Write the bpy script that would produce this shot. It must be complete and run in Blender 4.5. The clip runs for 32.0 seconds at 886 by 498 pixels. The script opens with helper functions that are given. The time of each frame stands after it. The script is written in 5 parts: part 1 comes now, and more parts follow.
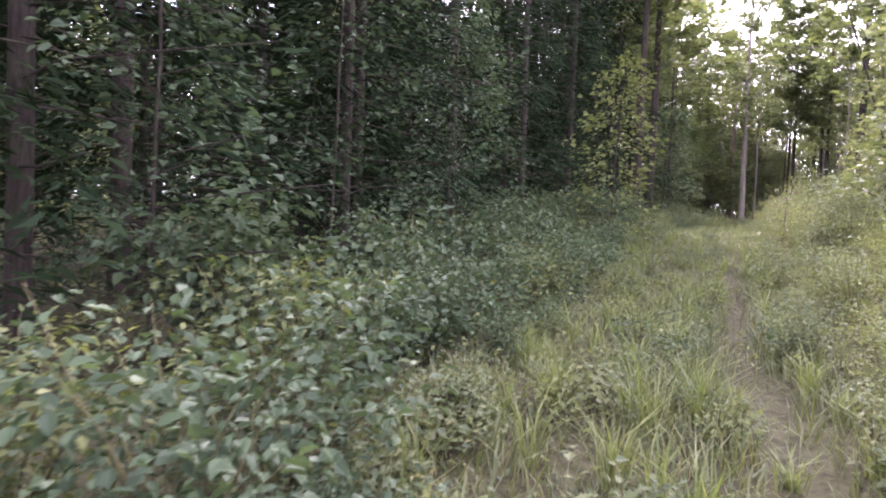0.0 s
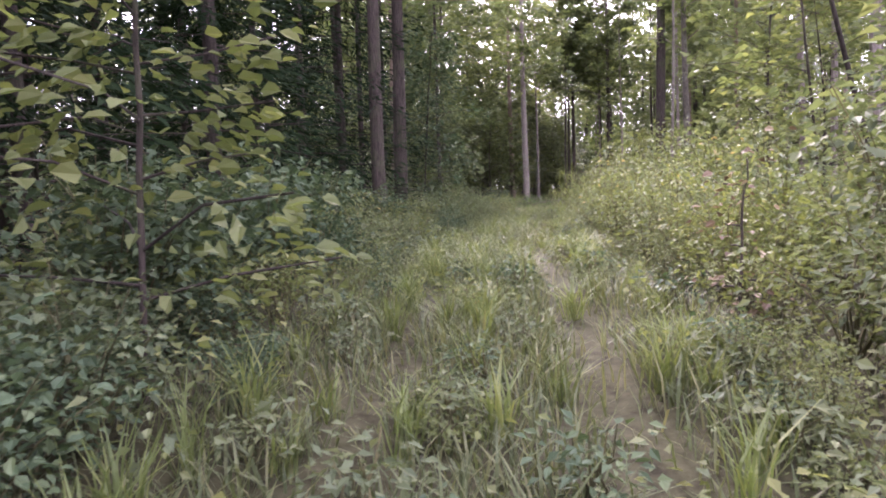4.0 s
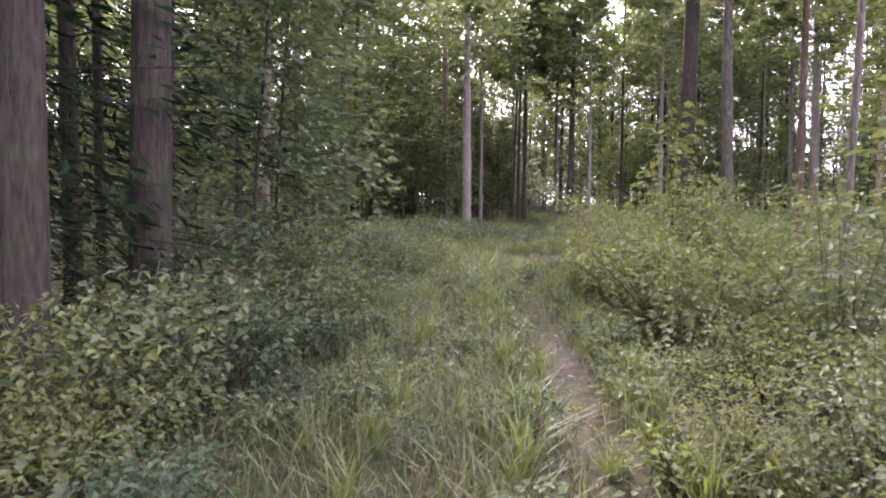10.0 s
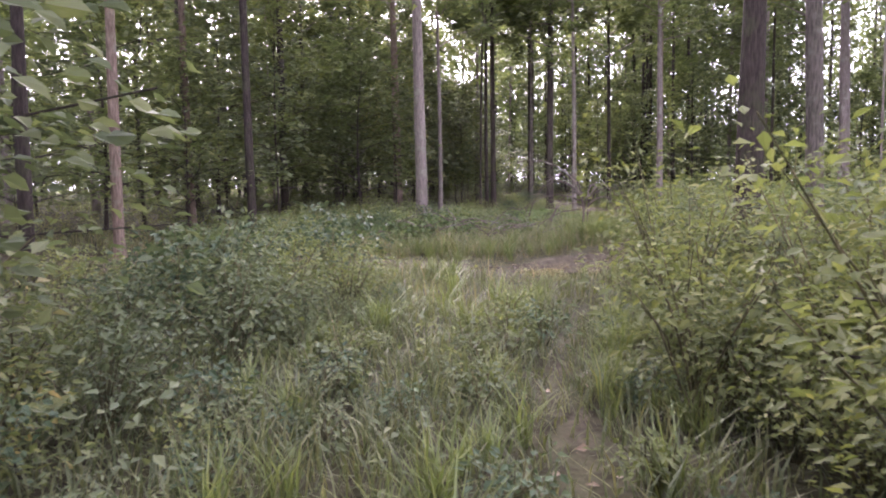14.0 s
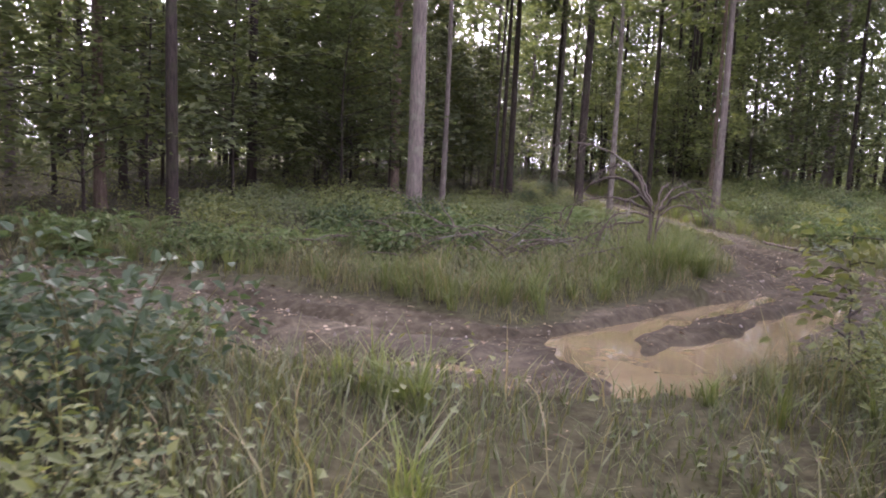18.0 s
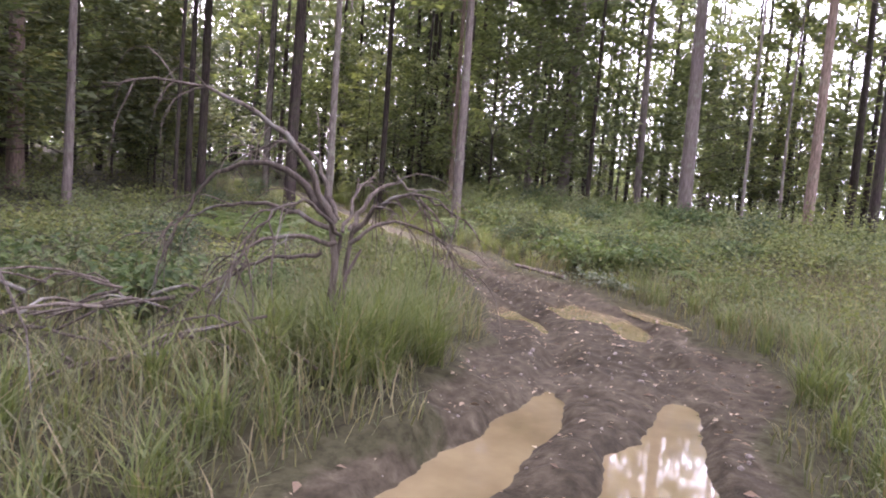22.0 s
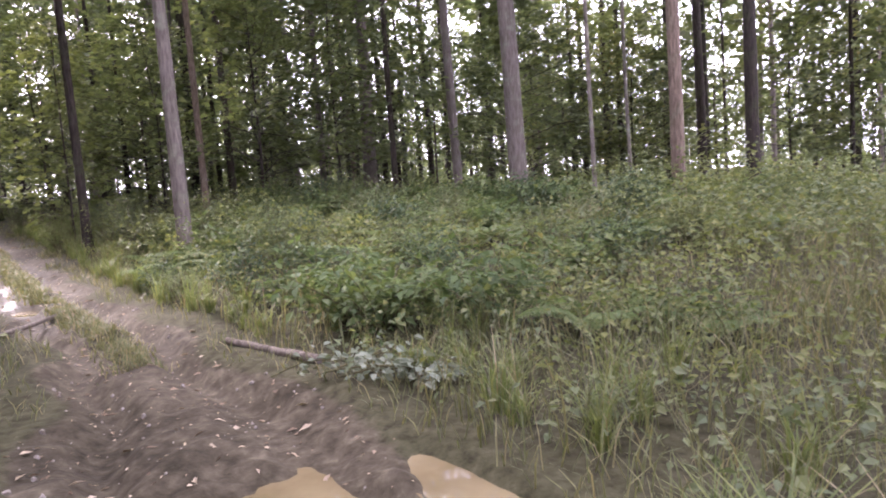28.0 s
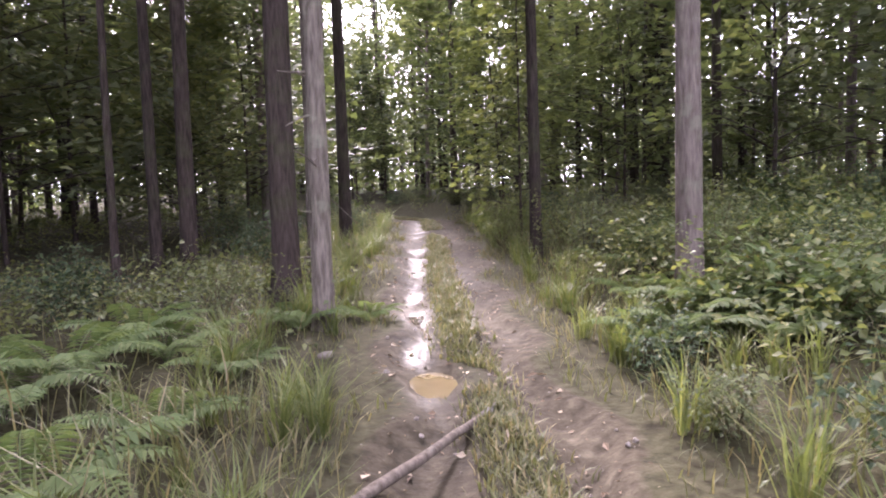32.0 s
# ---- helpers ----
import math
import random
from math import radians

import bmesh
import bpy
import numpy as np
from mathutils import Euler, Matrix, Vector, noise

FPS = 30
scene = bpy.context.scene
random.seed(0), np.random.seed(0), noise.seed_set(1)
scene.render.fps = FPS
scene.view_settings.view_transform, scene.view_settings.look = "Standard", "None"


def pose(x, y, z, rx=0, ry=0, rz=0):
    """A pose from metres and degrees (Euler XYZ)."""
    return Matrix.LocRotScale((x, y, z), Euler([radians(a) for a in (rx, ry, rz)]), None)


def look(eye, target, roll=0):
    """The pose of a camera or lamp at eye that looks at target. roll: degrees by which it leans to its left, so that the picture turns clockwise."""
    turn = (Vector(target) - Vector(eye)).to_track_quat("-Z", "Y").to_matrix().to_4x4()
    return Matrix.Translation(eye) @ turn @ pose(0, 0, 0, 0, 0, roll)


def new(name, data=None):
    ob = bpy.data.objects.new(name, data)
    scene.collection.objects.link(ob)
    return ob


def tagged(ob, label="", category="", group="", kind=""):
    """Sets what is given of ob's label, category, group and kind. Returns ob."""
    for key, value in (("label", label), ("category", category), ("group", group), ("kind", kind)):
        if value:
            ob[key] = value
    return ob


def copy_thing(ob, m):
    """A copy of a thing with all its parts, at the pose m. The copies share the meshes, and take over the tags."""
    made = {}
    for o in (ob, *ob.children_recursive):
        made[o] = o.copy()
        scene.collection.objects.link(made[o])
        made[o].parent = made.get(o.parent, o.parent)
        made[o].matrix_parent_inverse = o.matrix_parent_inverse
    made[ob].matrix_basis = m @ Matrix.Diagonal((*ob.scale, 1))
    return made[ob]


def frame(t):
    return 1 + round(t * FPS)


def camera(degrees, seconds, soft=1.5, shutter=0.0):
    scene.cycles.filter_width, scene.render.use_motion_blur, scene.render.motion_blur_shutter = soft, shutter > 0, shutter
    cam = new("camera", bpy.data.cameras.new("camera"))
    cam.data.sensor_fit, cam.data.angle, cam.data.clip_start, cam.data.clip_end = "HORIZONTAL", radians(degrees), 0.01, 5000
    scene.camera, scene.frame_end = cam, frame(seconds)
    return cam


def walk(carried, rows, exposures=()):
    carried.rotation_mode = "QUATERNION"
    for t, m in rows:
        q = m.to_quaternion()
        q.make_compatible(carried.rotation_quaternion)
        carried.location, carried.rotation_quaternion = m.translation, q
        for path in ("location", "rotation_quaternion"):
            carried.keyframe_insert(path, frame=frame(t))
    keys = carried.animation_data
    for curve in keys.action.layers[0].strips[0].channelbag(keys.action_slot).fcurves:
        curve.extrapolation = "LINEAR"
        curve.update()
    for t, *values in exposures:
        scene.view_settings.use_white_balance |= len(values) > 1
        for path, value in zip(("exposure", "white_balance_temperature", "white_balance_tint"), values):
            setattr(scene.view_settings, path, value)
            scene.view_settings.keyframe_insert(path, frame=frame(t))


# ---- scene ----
cam = camera(67.6, 32.0, 1.95, 0.15)
PATH = [
    (0, (0.99, 1.761, 1.738), (1.121, 3.755, 1.661), 2.1),
    (0.5, (1.752, 3.492, 1.811), (1.959, 5.481, 1.776), -0.6),
    (1, (2.431, 5.408, 1.886), (2.745, 7.382, 1.826), 0.1),
    (1.5, (3.196, 7.421, 1.952), (3.624, 9.375, 1.902), -0.7),
    (2, (3.972, 9.289, 2.02), (4.511, 11.214, 1.947), -0.9),
    (2.5, (4.754, 10.976, 2.093), (5.39, 12.868, 1.967), -0.9),
    (3, (5.594, 12.424, 2.145), (6.278, 14.299, 2.01), -1.2),
    (5.5, (7.897, 16.745, 2.716), (8.664, 18.590, 2.625), -2.4),
    (6, (8.347, 17.904, 2.831), (9.123, 19.744, 2.731), -2.0),
    (6.5, (8.822, 19.081, 2.874), (9.625, 20.909, 2.762), -1.4),
    (7, (9.31, 20.304, 2.929), (10.148, 22.116, 2.812), -2.0),
    (7.5, (9.815, 21.262, 2.99), (10.682, 23.060, 2.867), -2.6),
    (8, (10.317, 22.176, 3.01), (11.208, 23.961, 2.871), -1.9),
    (8.5, (10.822, 23.126, 3.065), (11.743, 24.897, 2.941), -1.2),
    (9, (11.363, 24.05, 3.129), (12.295, 25.815, 3.004), -0.5),
    (9.5, (11.958, 25.029, 3.158), (12.889, 26.796, 3.056), -1.8),
    (10, (12.422, 25.916, 3.199), (13.363, 27.678, 3.097), 0.6),
    (10.5, (12.948, 26.721, 3.236), (13.904, 28.470, 3.072), 0.5),
    (11, (13.482, 27.439, 3.216), (14.448, 29.183, 3.056), -1.3),
    (11.5, (13.892, 28.138, 3.22), (14.891, 29.854, 2.981), 1.7),
    (12, (14.24, 28.705, 3.237), (15.245, 30.419, 3.007), 1.3),
    (12.5, (14.737, 29.444, 3.233), (15.737, 31.163, 3.022), 1.3),
    (13, (15.309, 30.272, 3.227), (16.305, 31.996, 3.031), -0.6),
    (13.5, (15.888, 31.274, 3.24), (16.909, 32.985, 3.067), -0.5),
    (14, (16.454, 32.261, 3.26), (17.485, 33.968, 3.103), -0.9),
    (14.5, (17.068, 33.271, 3.315), (18.079, 34.991, 3.172), -0.6),
    (15, (17.754, 34.18, 3.343), (18.743, 35.914, 3.222), 1.4),
    (15.5, (18.083, 35.167, 3.353), (19.064, 36.906, 3.232), 0.4),
    (17.5, (19.009, 36.485, 3.529), (19.965, 38.230, 3.328), 3.3),
    (18, (19.83, 37.295, 3.53), (20.839, 39.007, 3.307), 2.8),
    (18.5, (20.74, 38.076, 3.512), (21.801, 39.757, 3.295), -1.3),
    (19, (21.491, 38.704, 3.46), (22.605, 40.351, 3.247), -2.9),
    (19.5, (22.11, 39.152, 3.461), (23.285, 40.761, 3.289), -3.5),
    (20, (22.772, 39.62, 3.459), (24.023, 41.172, 3.300), -4.0),
    (20.5, (23.418, 40.04, 3.485), (24.771, 41.506, 3.344), -3.2),
    (21, (23.846, 40.536, 3.505), (25.302, 41.896, 3.336), 2.9),
    (21.5, (24.4, 40.869, 3.509), (25.921, 42.153, 3.312), 5.8),
    (22, (24.927, 41.212, 3.492), (26.494, 42.443, 3.322), 4.5),
    (22.5, (25.209, 41.273, 3.525), (26.758, 42.533, 3.405), 0.0),
    (23, (25.631, 41.572, 3.496), (27.161, 42.844, 3.292), 1.1),
    (23.5, (26.091, 42.017, 3.509), (27.726, 43.145, 3.277), 7.3),
    (24, (26.646, 42.241, 3.524), (28.343, 43.284, 3.348), 4.5),
    (24.5, (27.495, 42.513, 3.523), (29.269, 43.421, 3.352), 4.6),
    (25, (28.288, 42.686, 3.512), (30.098, 43.497, 3.255), 1.6),
    (25.5, (28.969, 42.843, 3.513), (30.814, 43.561, 3.231), 0.4),
    (27.5, (30.885, 43.442, 3.528), (32.750, 44.159, 3.433), -3.3),
    (28, (31.692, 43.599, 3.503), (33.496, 44.443, 3.324), -4.2),
    (28.5, (32.401, 43.832, 3.545), (34.121, 44.830, 3.332), -1.9),
    (29, (33.009, 44.105, 3.576), (34.645, 45.237, 3.370), -2.3),
    (29.5, (33.617, 44.695, 3.593), (35.141, 45.981, 3.440), -1.5),
    (30, (34.084, 45.314, 3.572), (35.486, 46.738, 3.507), -0.5),
    (30.5, (34.477, 45.899, 3.628), (35.713, 47.469, 3.545), 0.5),
    (31, (34.71, 46.506, 3.661), (35.831, 48.157, 3.528), 2.1),
    (31.5, (35.042, 47.813, 3.698), (36.102, 49.503, 3.555), -2.3),
    (32, (35.289, 48.594, 3.641), (36.266, 50.334, 3.501), -1.8),
]
EXPOSURES = [(0, 2.75, 5900, 38), (6, 2.75, 5900, 38), (10, 2.85, 5900, 38), (15, 2.95, 5900, 38), (18, 2.55, 5900, 38), (22, 2.9, 5900, 38), (25, 2.8, 5900, 38), (29, 2.85, 5900, 38), (32, 2.85, 5900, 38)]
walk(cam, [(t, look(eye, target, roll)) for t, eye, target, roll in PATH], EXPOSURES)

# ---- light ----
SUN_AZ, SUN_EL = radians(20), radians(38)      # clockwise from +y, above the horizon
world = bpy.data.worlds.new("overcast_sky")
scene.world = world
world.use_nodes = True
wn, wl = world.node_tree.nodes, world.node_tree.links
wn.clear()
sky = wn.new("ShaderNodeTexSky")
sky.sky_type, sky.sun_disc = "NISHITA", False
sky.sun_elevation, sky.sun_rotation = SUN_EL, SUN_AZ
sky.air_density, sky.dust_density, sky.ozone_density = 1.0, 6.0, 1.0
veil = wn.new("ShaderNodeMixRGB")
veil.inputs[0].default_value = 0.75
veil.inputs[2].default_value = (9.5, 9.6, 9.9, 1)
bg = wn.new("ShaderNodeBackground")
bg.inputs[1].default_value = 0.15
wout = wn.new("ShaderNodeOutputWorld")
wl.new(sky.outputs[0], veil.inputs[1])
wl.new(veil.outputs[0], bg.inputs[0])
wl.new(bg.outputs[0], wout.inputs[0])
sun = new("sun", bpy.data.lights.new("sun", "SUN"))
sun.data.energy, sun.data.angle, sun.data.color = 2.3, radians(6), (1.0, 0.93, 0.80)
sun.matrix_world = look((math.sin(SUN_AZ) * 50, math.cos(SUN_AZ) * 50, 50 * math.tan(SUN_EL)), (0, 0, 0))

# ---- materials ----
def material(name, rough=0.8, spec=0.3):
    m = bpy.data.materials.new(name)
    m.use_nodes = True
    n = m.node_tree.nodes
    b = n["Principled BSDF"]
    b.inputs["Roughness"].default_value = rough
    b.inputs["Specular IOR Level"].default_value = spec
    return m, n, m.node_tree.links, b


def ramp(n, stops):
    r = n.new("ShaderNodeValToRGB")
    e = r.color_ramp.elements
    while len(e) < len(stops):
        e.new(0.5)
    for k, (p, c) in enumerate(stops):
        e[k].position, e[k].color = p, (*c, 1)
    return r


def noise_tex(n, l, scale, detail=6, coord="Object", rough=0.6, stretch=None):
    c = n.new("ShaderNodeTexCoord")
    t = n.new("ShaderNodeTexNoise")
    t.inputs["Scale"].default_value, t.inputs["Detail"].default_value, t.inputs["Roughness"].default_value = scale, detail, rough
    src = c.outputs[coord]
    if stretch:
        mp = n.new("ShaderNodeMapping")
        mp.inputs["Scale"].default_value = stretch
        l.new(src, mp.inputs[0])
        src = mp.outputs[0]
    l.new(src, t.inputs["Vector"])
    return t


def bump(n, l, b, height, strength, dist):
    k = n.new("ShaderNodeBump")
    k.inputs["Strength"].default_value, k.inputs["Distance"].default_value = strength, dist
    l.new(height, k.inputs["Height"])
    l.new(k.outputs[0], b.inputs["Normal"])


def leaf_material(name, colours, translucent=0.35, rough=0.6, spec=0.22):
    """Leaves that differ one by one in tone, with light shining through them."""
    m, n, l, b = material(name, rough, spec)
    g = n.new("ShaderNodeNewGeometry")
    oi = n.new("ShaderNodeObjectInfo")
    add = n.new("ShaderNodeMath")
    add.operation = "MULTIPLY_ADD"
    add.inputs[1].default_value = 0.35
    l.new(oi.outputs["Random"], add.inputs[0])
    sc = n.new("ShaderNodeMath")
    sc.operation = "MULTIPLY"
    sc.inputs[1].default_value = 0.65
    l.new(g.outputs["Random Per Island"], sc.inputs[0])
    l.new(sc.outputs[0], add.inputs[2])
    r = ramp(n, colours)
    l.new(add.outputs[0], r.inputs[0])
    l.new(r.outputs[0], b.inputs["Base Color"])
    t = n.new("ShaderNodeBsdfTranslucent")
    warm = n.new("ShaderNodeMixRGB")
    warm.blend_type = "MULTIPLY"
    warm.inputs[0].default_value = 1.0
    warm.inputs[2].default_value = (1.35, 1.4, 0.8, 1)
    l.new(r.outputs[0], warm.inputs[1])
    l.new(warm.outputs[0], t.inputs[0])
    mix = n.new("ShaderNodeMixShader")
    mix.inputs[0].default_value = translucent
    l.new(b.outputs[0], mix.inputs[1])
    l.new(t.outputs[0], mix.inputs[2])
    l.new(mix.outputs[0], n["Material Output"].inputs[0])
    return m


def bark_material(name, dark, light, moss=0.0, lichen=0.0):
    m, n, l, b = material(name, 0.9, 0.15)
    fine = noise_tex(n, l, 26, 8, stretch=(1, 1, 0.16))
    wide = noise_tex(n, l, 1.7, 4)
    r = ramp(n, [(0.3, dark), (0.7, light)])
    l.new(fine.outputs[0], r.inputs[0])
    last = r.outputs[0]
    for amount, colour, low in ((lichen, (0.34, 0.34, 0.29), 0.56), (moss, (0.07, 0.10, 0.03), 0.5)):
        if amount:
            mask = ramp(n, [(low, (0, 0, 0)), (low + 0.14, (amount,) * 3)])
            l.new(wide.outputs[0], mask.inputs[0])
            mx = n.new("ShaderNodeMixRGB")
            l.new(mask.outputs[0], mx.inputs[0])
            l.new(last, mx.inputs[1])
            mx.inputs[2].default_value = (*colour, 1)
            last = mx.outputs[0]
    oi = n.new("ShaderNodeObjectInfo")
    hsv = n.new("ShaderNodeHueSaturation")
    mr = n.new("ShaderNodeMapRange")
    mr.inputs[3].default_value, mr.inputs[4].default_value = 0.75, 1.25
    l.new(oi.outputs["Random"], mr.inputs[0])
    l.new(mr.outputs[0], hsv.inputs["Value"])
    l.new(last, hsv.inputs["Color"])
    l.new(hsv.outputs[0], b.inputs["Base Color"])
    bump(n, l, b, fine.outputs[0], 0.9, 0.03)
    return m


LEAF_BUSH = leaf_material("bush_leaf", [(0.0, (0.058, 0.075, 0.040)), (0.5, (0.102, 0.122, 0.064)), (0.93, (0.162, 0.171, 0.083)), (1.0, (0.324, 0.239, 0.103))])
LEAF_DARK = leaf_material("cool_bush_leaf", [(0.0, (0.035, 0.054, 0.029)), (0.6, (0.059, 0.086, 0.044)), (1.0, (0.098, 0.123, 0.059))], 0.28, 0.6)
# on the bushes this yellow-green carries the sunlit look in the leaf colour
LEAF_LIGHT = leaf_material("bright_sunlit_leaf", [(0.0, (0.073, 0.091, 0.034)), (0.6, (0.127, 0.142, 0.056)), (0.94, (0.184, 0.186, 0.071)), (1.0, (0.317, 0.235, 0.090))], 0.42)
LEAF_CROWN = leaf_material("crown_leaf", [(0.0, (0.054, 0.069, 0.035)), (0.6, (0.102, 0.121, 0.056)), (1.0, (0.192, 0.196, 0.086))], 0.5, 0.6)
# near-black green: the deep shade inside the spruces is part of this colour
NEEDLE = leaf_material("shaded_spruce_needle", [(0.0, (0.008, 0.016, 0.008)), (1.0, (0.024, 0.037, 0.016))], 0.1, 0.85, 0.05)
FERN_LEAF = leaf_material("fern_leaf", [(0.0, (0.087, 0.128, 0.054)), (1.0, (0.162, 0.199, 0.084))], 0.4)
GRASS = leaf_material("grass_blade", [(0.0, (0.060, 0.070, 0.033)), (0.42, (0.108, 0.114, 0.053)), (0.7, (0.165, 0.15, 0.078)), (0.88, (0.26, 0.205, 0.128)), (1.0, (0.36, 0.28, 0.195))], 0.35, 0.5)
GRASS_TRAIL = leaf_material("trail_grass_blade", [(0.0, (0.050, 0.064, 0.030)), (0.6, (0.092, 0.106, 0.048)), (0.86, (0.145, 0.14, 0.07)), (1.0, (0.3, 0.235, 0.16))], 0.35, 0.5)
GRASS_FRESH = leaf_material("fresh_grass_blade", [(0.0, (0.066, 0.086, 0.030)), (0.6, (0.125, 0.15, 0.052)), (0.92, (0.19, 0.195, 0.078)), (1.0, (0.34, 0.27, 0.16))], 0.4, 0.5)
BRAMBLE_LEAF = leaf_material("bramble_leaf", [(0.0, (0.040, 0.062, 0.026)), (0.6, (0.083, 0.116, 0.045)), (0.95, (0.14, 0.165, 0.07)), (1.0, (0.27, 0.2, 0.09))], 0.35, 0.62, 0.18)
PALE_LEAF = leaf_material("wilted_pale_leaf", [(0.0, (0.10, 0.12, 0.08)), (1.0, (0.24, 0.26, 0.20))], 0.15, 0.6)
LITTER = leaf_material("fallen_leaf", [(0.0, (0.07, 0.045, 0.03)), (0.4, (0.17, 0.12, 0.08)), (0.75, (0.36, 0.29, 0.21)), (0.95, (0.48, 0.41, 0.33)), (1.0, (0.45, 0.36, 0.10))], 0.1, 0.7)
BARK_GREY = bark_material("grey_bark", (0.075, 0.061, 0.053), (0.19, 0.158, 0.138), 0.2, 0.4)
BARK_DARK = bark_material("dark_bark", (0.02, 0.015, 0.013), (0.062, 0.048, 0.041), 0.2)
BARK_PINE = bark_material("scaly_pine_bark", (0.07, 0.050, 0.038), (0.21, 0.155, 0.12), 0.15, 0.25)
BARK_PALE = bark_material("pale_lichened_bark", (0.06, 0.05, 0.041), (0.19, 0.163, 0.137), 0.2, 0.5)
DEADWOOD = bark_material("weathered_dead_wood", (0.05, 0.04, 0.031), (0.165, 0.136, 0.11), 0.0, 0.5)
STEM = bark_material("green_brown_stem", (0.05, 0.055, 0.025), (0.14, 0.12, 0.06))


def ground_material():
    m, n, l, b = material("forest_ground", 0.9, 0.12)
    a = n.new("ShaderNodeAttribute")
    a.attribute_name = "mud"
    fine = noise_tex(n, l, 9, 10)
    wide = noise_tex(n, l, 0.6, 6)
    clod = noise_tex(n, l, 8, 4, rough=0.6)
    soil = ramp(n, [(0.34, (0.022, 0.018, 0.010)), (0.5, (0.044, 0.042, 0.021)), (0.6, (0.055, 0.05, 0.027)), (0.74, (0.08, 0.07, 0.04))])
    l.new(fine.outputs[0], soil.inputs[0])
    wet = ramp(n, [(0.34, (0.017, 0.0135, 0.008)), (0.46, (0.04, 0.032, 0.020)), (0.56, (0.066, 0.054, 0.035)), (0.68, (0.115, 0.097, 0.067))])
    mx0 = n.new("ShaderNodeMixRGB")
    mx0.inputs[0].default_value = 0.45
    l.new(clod.outputs[0], mx0.inputs[1])
    l.new(wide.outputs[0], mx0.inputs[2])
    l.new(mx0.outputs[0], wet.inputs[0])
    jag = n.new("ShaderNodeMath")
    jag.operation = "MULTIPLY_ADD"
    jag.inputs[1].default_value = 0.7
    l.new(fine.outputs[0], jag.inputs[0])
    l.new(a.outputs["Fac"], jag.inputs[2])
    edge = ramp(n, [(0.72, (0, 0, 0)), (0.92, (1, 1, 1))])
    l.new(jag.outputs[0], edge.inputs[0])
    mx = n.new("ShaderNodeMixRGB")
    l.new(edge.outputs[0], mx.inputs[0])
    l.new(soil.outputs[0], mx.inputs[1])
    l.new(wet.outputs[0], mx.inputs[2])
    l.new(mx.outputs[0], b.inputs["Base Color"])
    damp = n.new("ShaderNodeAttribute")
    damp.attribute_name = "damp"
    shine = ramp(n, [(0.0, (1.0,) * 3), (0.6, (0.6,) * 3), (1.0, (0.2,) * 3)])
    dj = n.new("ShaderNodeMath")
    dj.operation = "MULTIPLY"
    l.new(damp.outputs["Fac"], dj.inputs[0])
    lift = n.new("ShaderNodeMath")
    lift.operation = "ADD"
    lift.inputs[1].default_value = 0.48
    l.new(wide.outputs[0], lift.inputs[0])
    l.new(lift.outputs[0], dj.inputs[1])
    l.new(dj.outputs[0], shine.inputs[0])
    l.new(shine.outputs[0], b.inputs["Roughness"])
    k = n.new("ShaderNodeBump")
    k.inputs["Distance"].default_value = 0.03
    soft = n.new("ShaderNodeMapRange")
    soft.inputs[1].default_value, soft.inputs[2].default_value = 0.6, 1.0
    soft.inputs[3].default_value, soft.inputs[4].default_value = 1.0, 0.12
    l.new(damp.outputs["Fac"], soft.inputs[0])
    l.new(soft.outputs[0], k.inputs["Strength"])
    l.new(clod.outputs[0], k.inputs["Height"])
    l.new(k.outputs[0], b.inputs["Normal"])
    return m


def water_material():
    m, n, l, b = material("muddy_water", 0.04, 0.5)
    w = noise_tex(n, l, 1.2, 4)
    r = ramp(n, [(0.35, (0.12, 0.09, 0.046)), (0.65, (0.19, 0.147, 0.08))])
    l.new(w.outputs[0], r.inputs[0])
    l.new(r.outputs[0], b.inputs["Base Color"])
    bump(n, l, b, w.outputs[0], 0.03, 0.02)
    return m


def stone_material():
    m, n, l, b = material("pale_stone", 0.8, 0.3)
    w = noise_tex(n, l, 30, 6)
    r = ramp(n, [(0.3, (0.12, 0.1, 0.085)), (0.7, (0.28, 0.245, 0.21))])
    l.new(w.outputs[0], r.inputs[0])
    l.new(r.outputs[0], b.inputs["Base Color"])
    bump(n, l, b, w.outputs[0], 0.5, 0.01)
    return m


GROUND, WATER, STONE = ground_material(), water_material(), stone_material()

# ---- plan ----
TRAIL = np.array([(-12, -26), (-3, -9), (1.2, 1.6), (2.6, 5.3), (4.15, 9.2), (5.77, 12.4), (7.0, 15.0), (8.4, 17.8), (11.45, 23.9), (14.3, 28.8), (17.6, 34.15), (19.1, 36.5), (21.4, 38.6), (22.7, 39.5), (24.0, 40.6)])
TRACK = np.array([(9, 56), (15, 51.5), (19, 47.6), (21.4, 45.6), (22.5, 43.5), (24.0, 42.3), (26.4, 42.4), (28.8, 42.9), (31.7, 44.05), (33.8, 45.55), (35.4, 47.7), (36.8, 50.2), (38.5, 54.0), (40.4, 57.8), (43.6, 63.8), (46.2, 69.0), (46.6, 75.0), (44, 84)])
TRACK_HALF = np.array([1.0, 1.1, 1.2, 1.25, 1.3, 1.2, 1.15, 1.15, 1.4, 1.35, 0.85, 0.68, 0.78, 0.8, 0.82, 0.85, 0.9, 0.9])
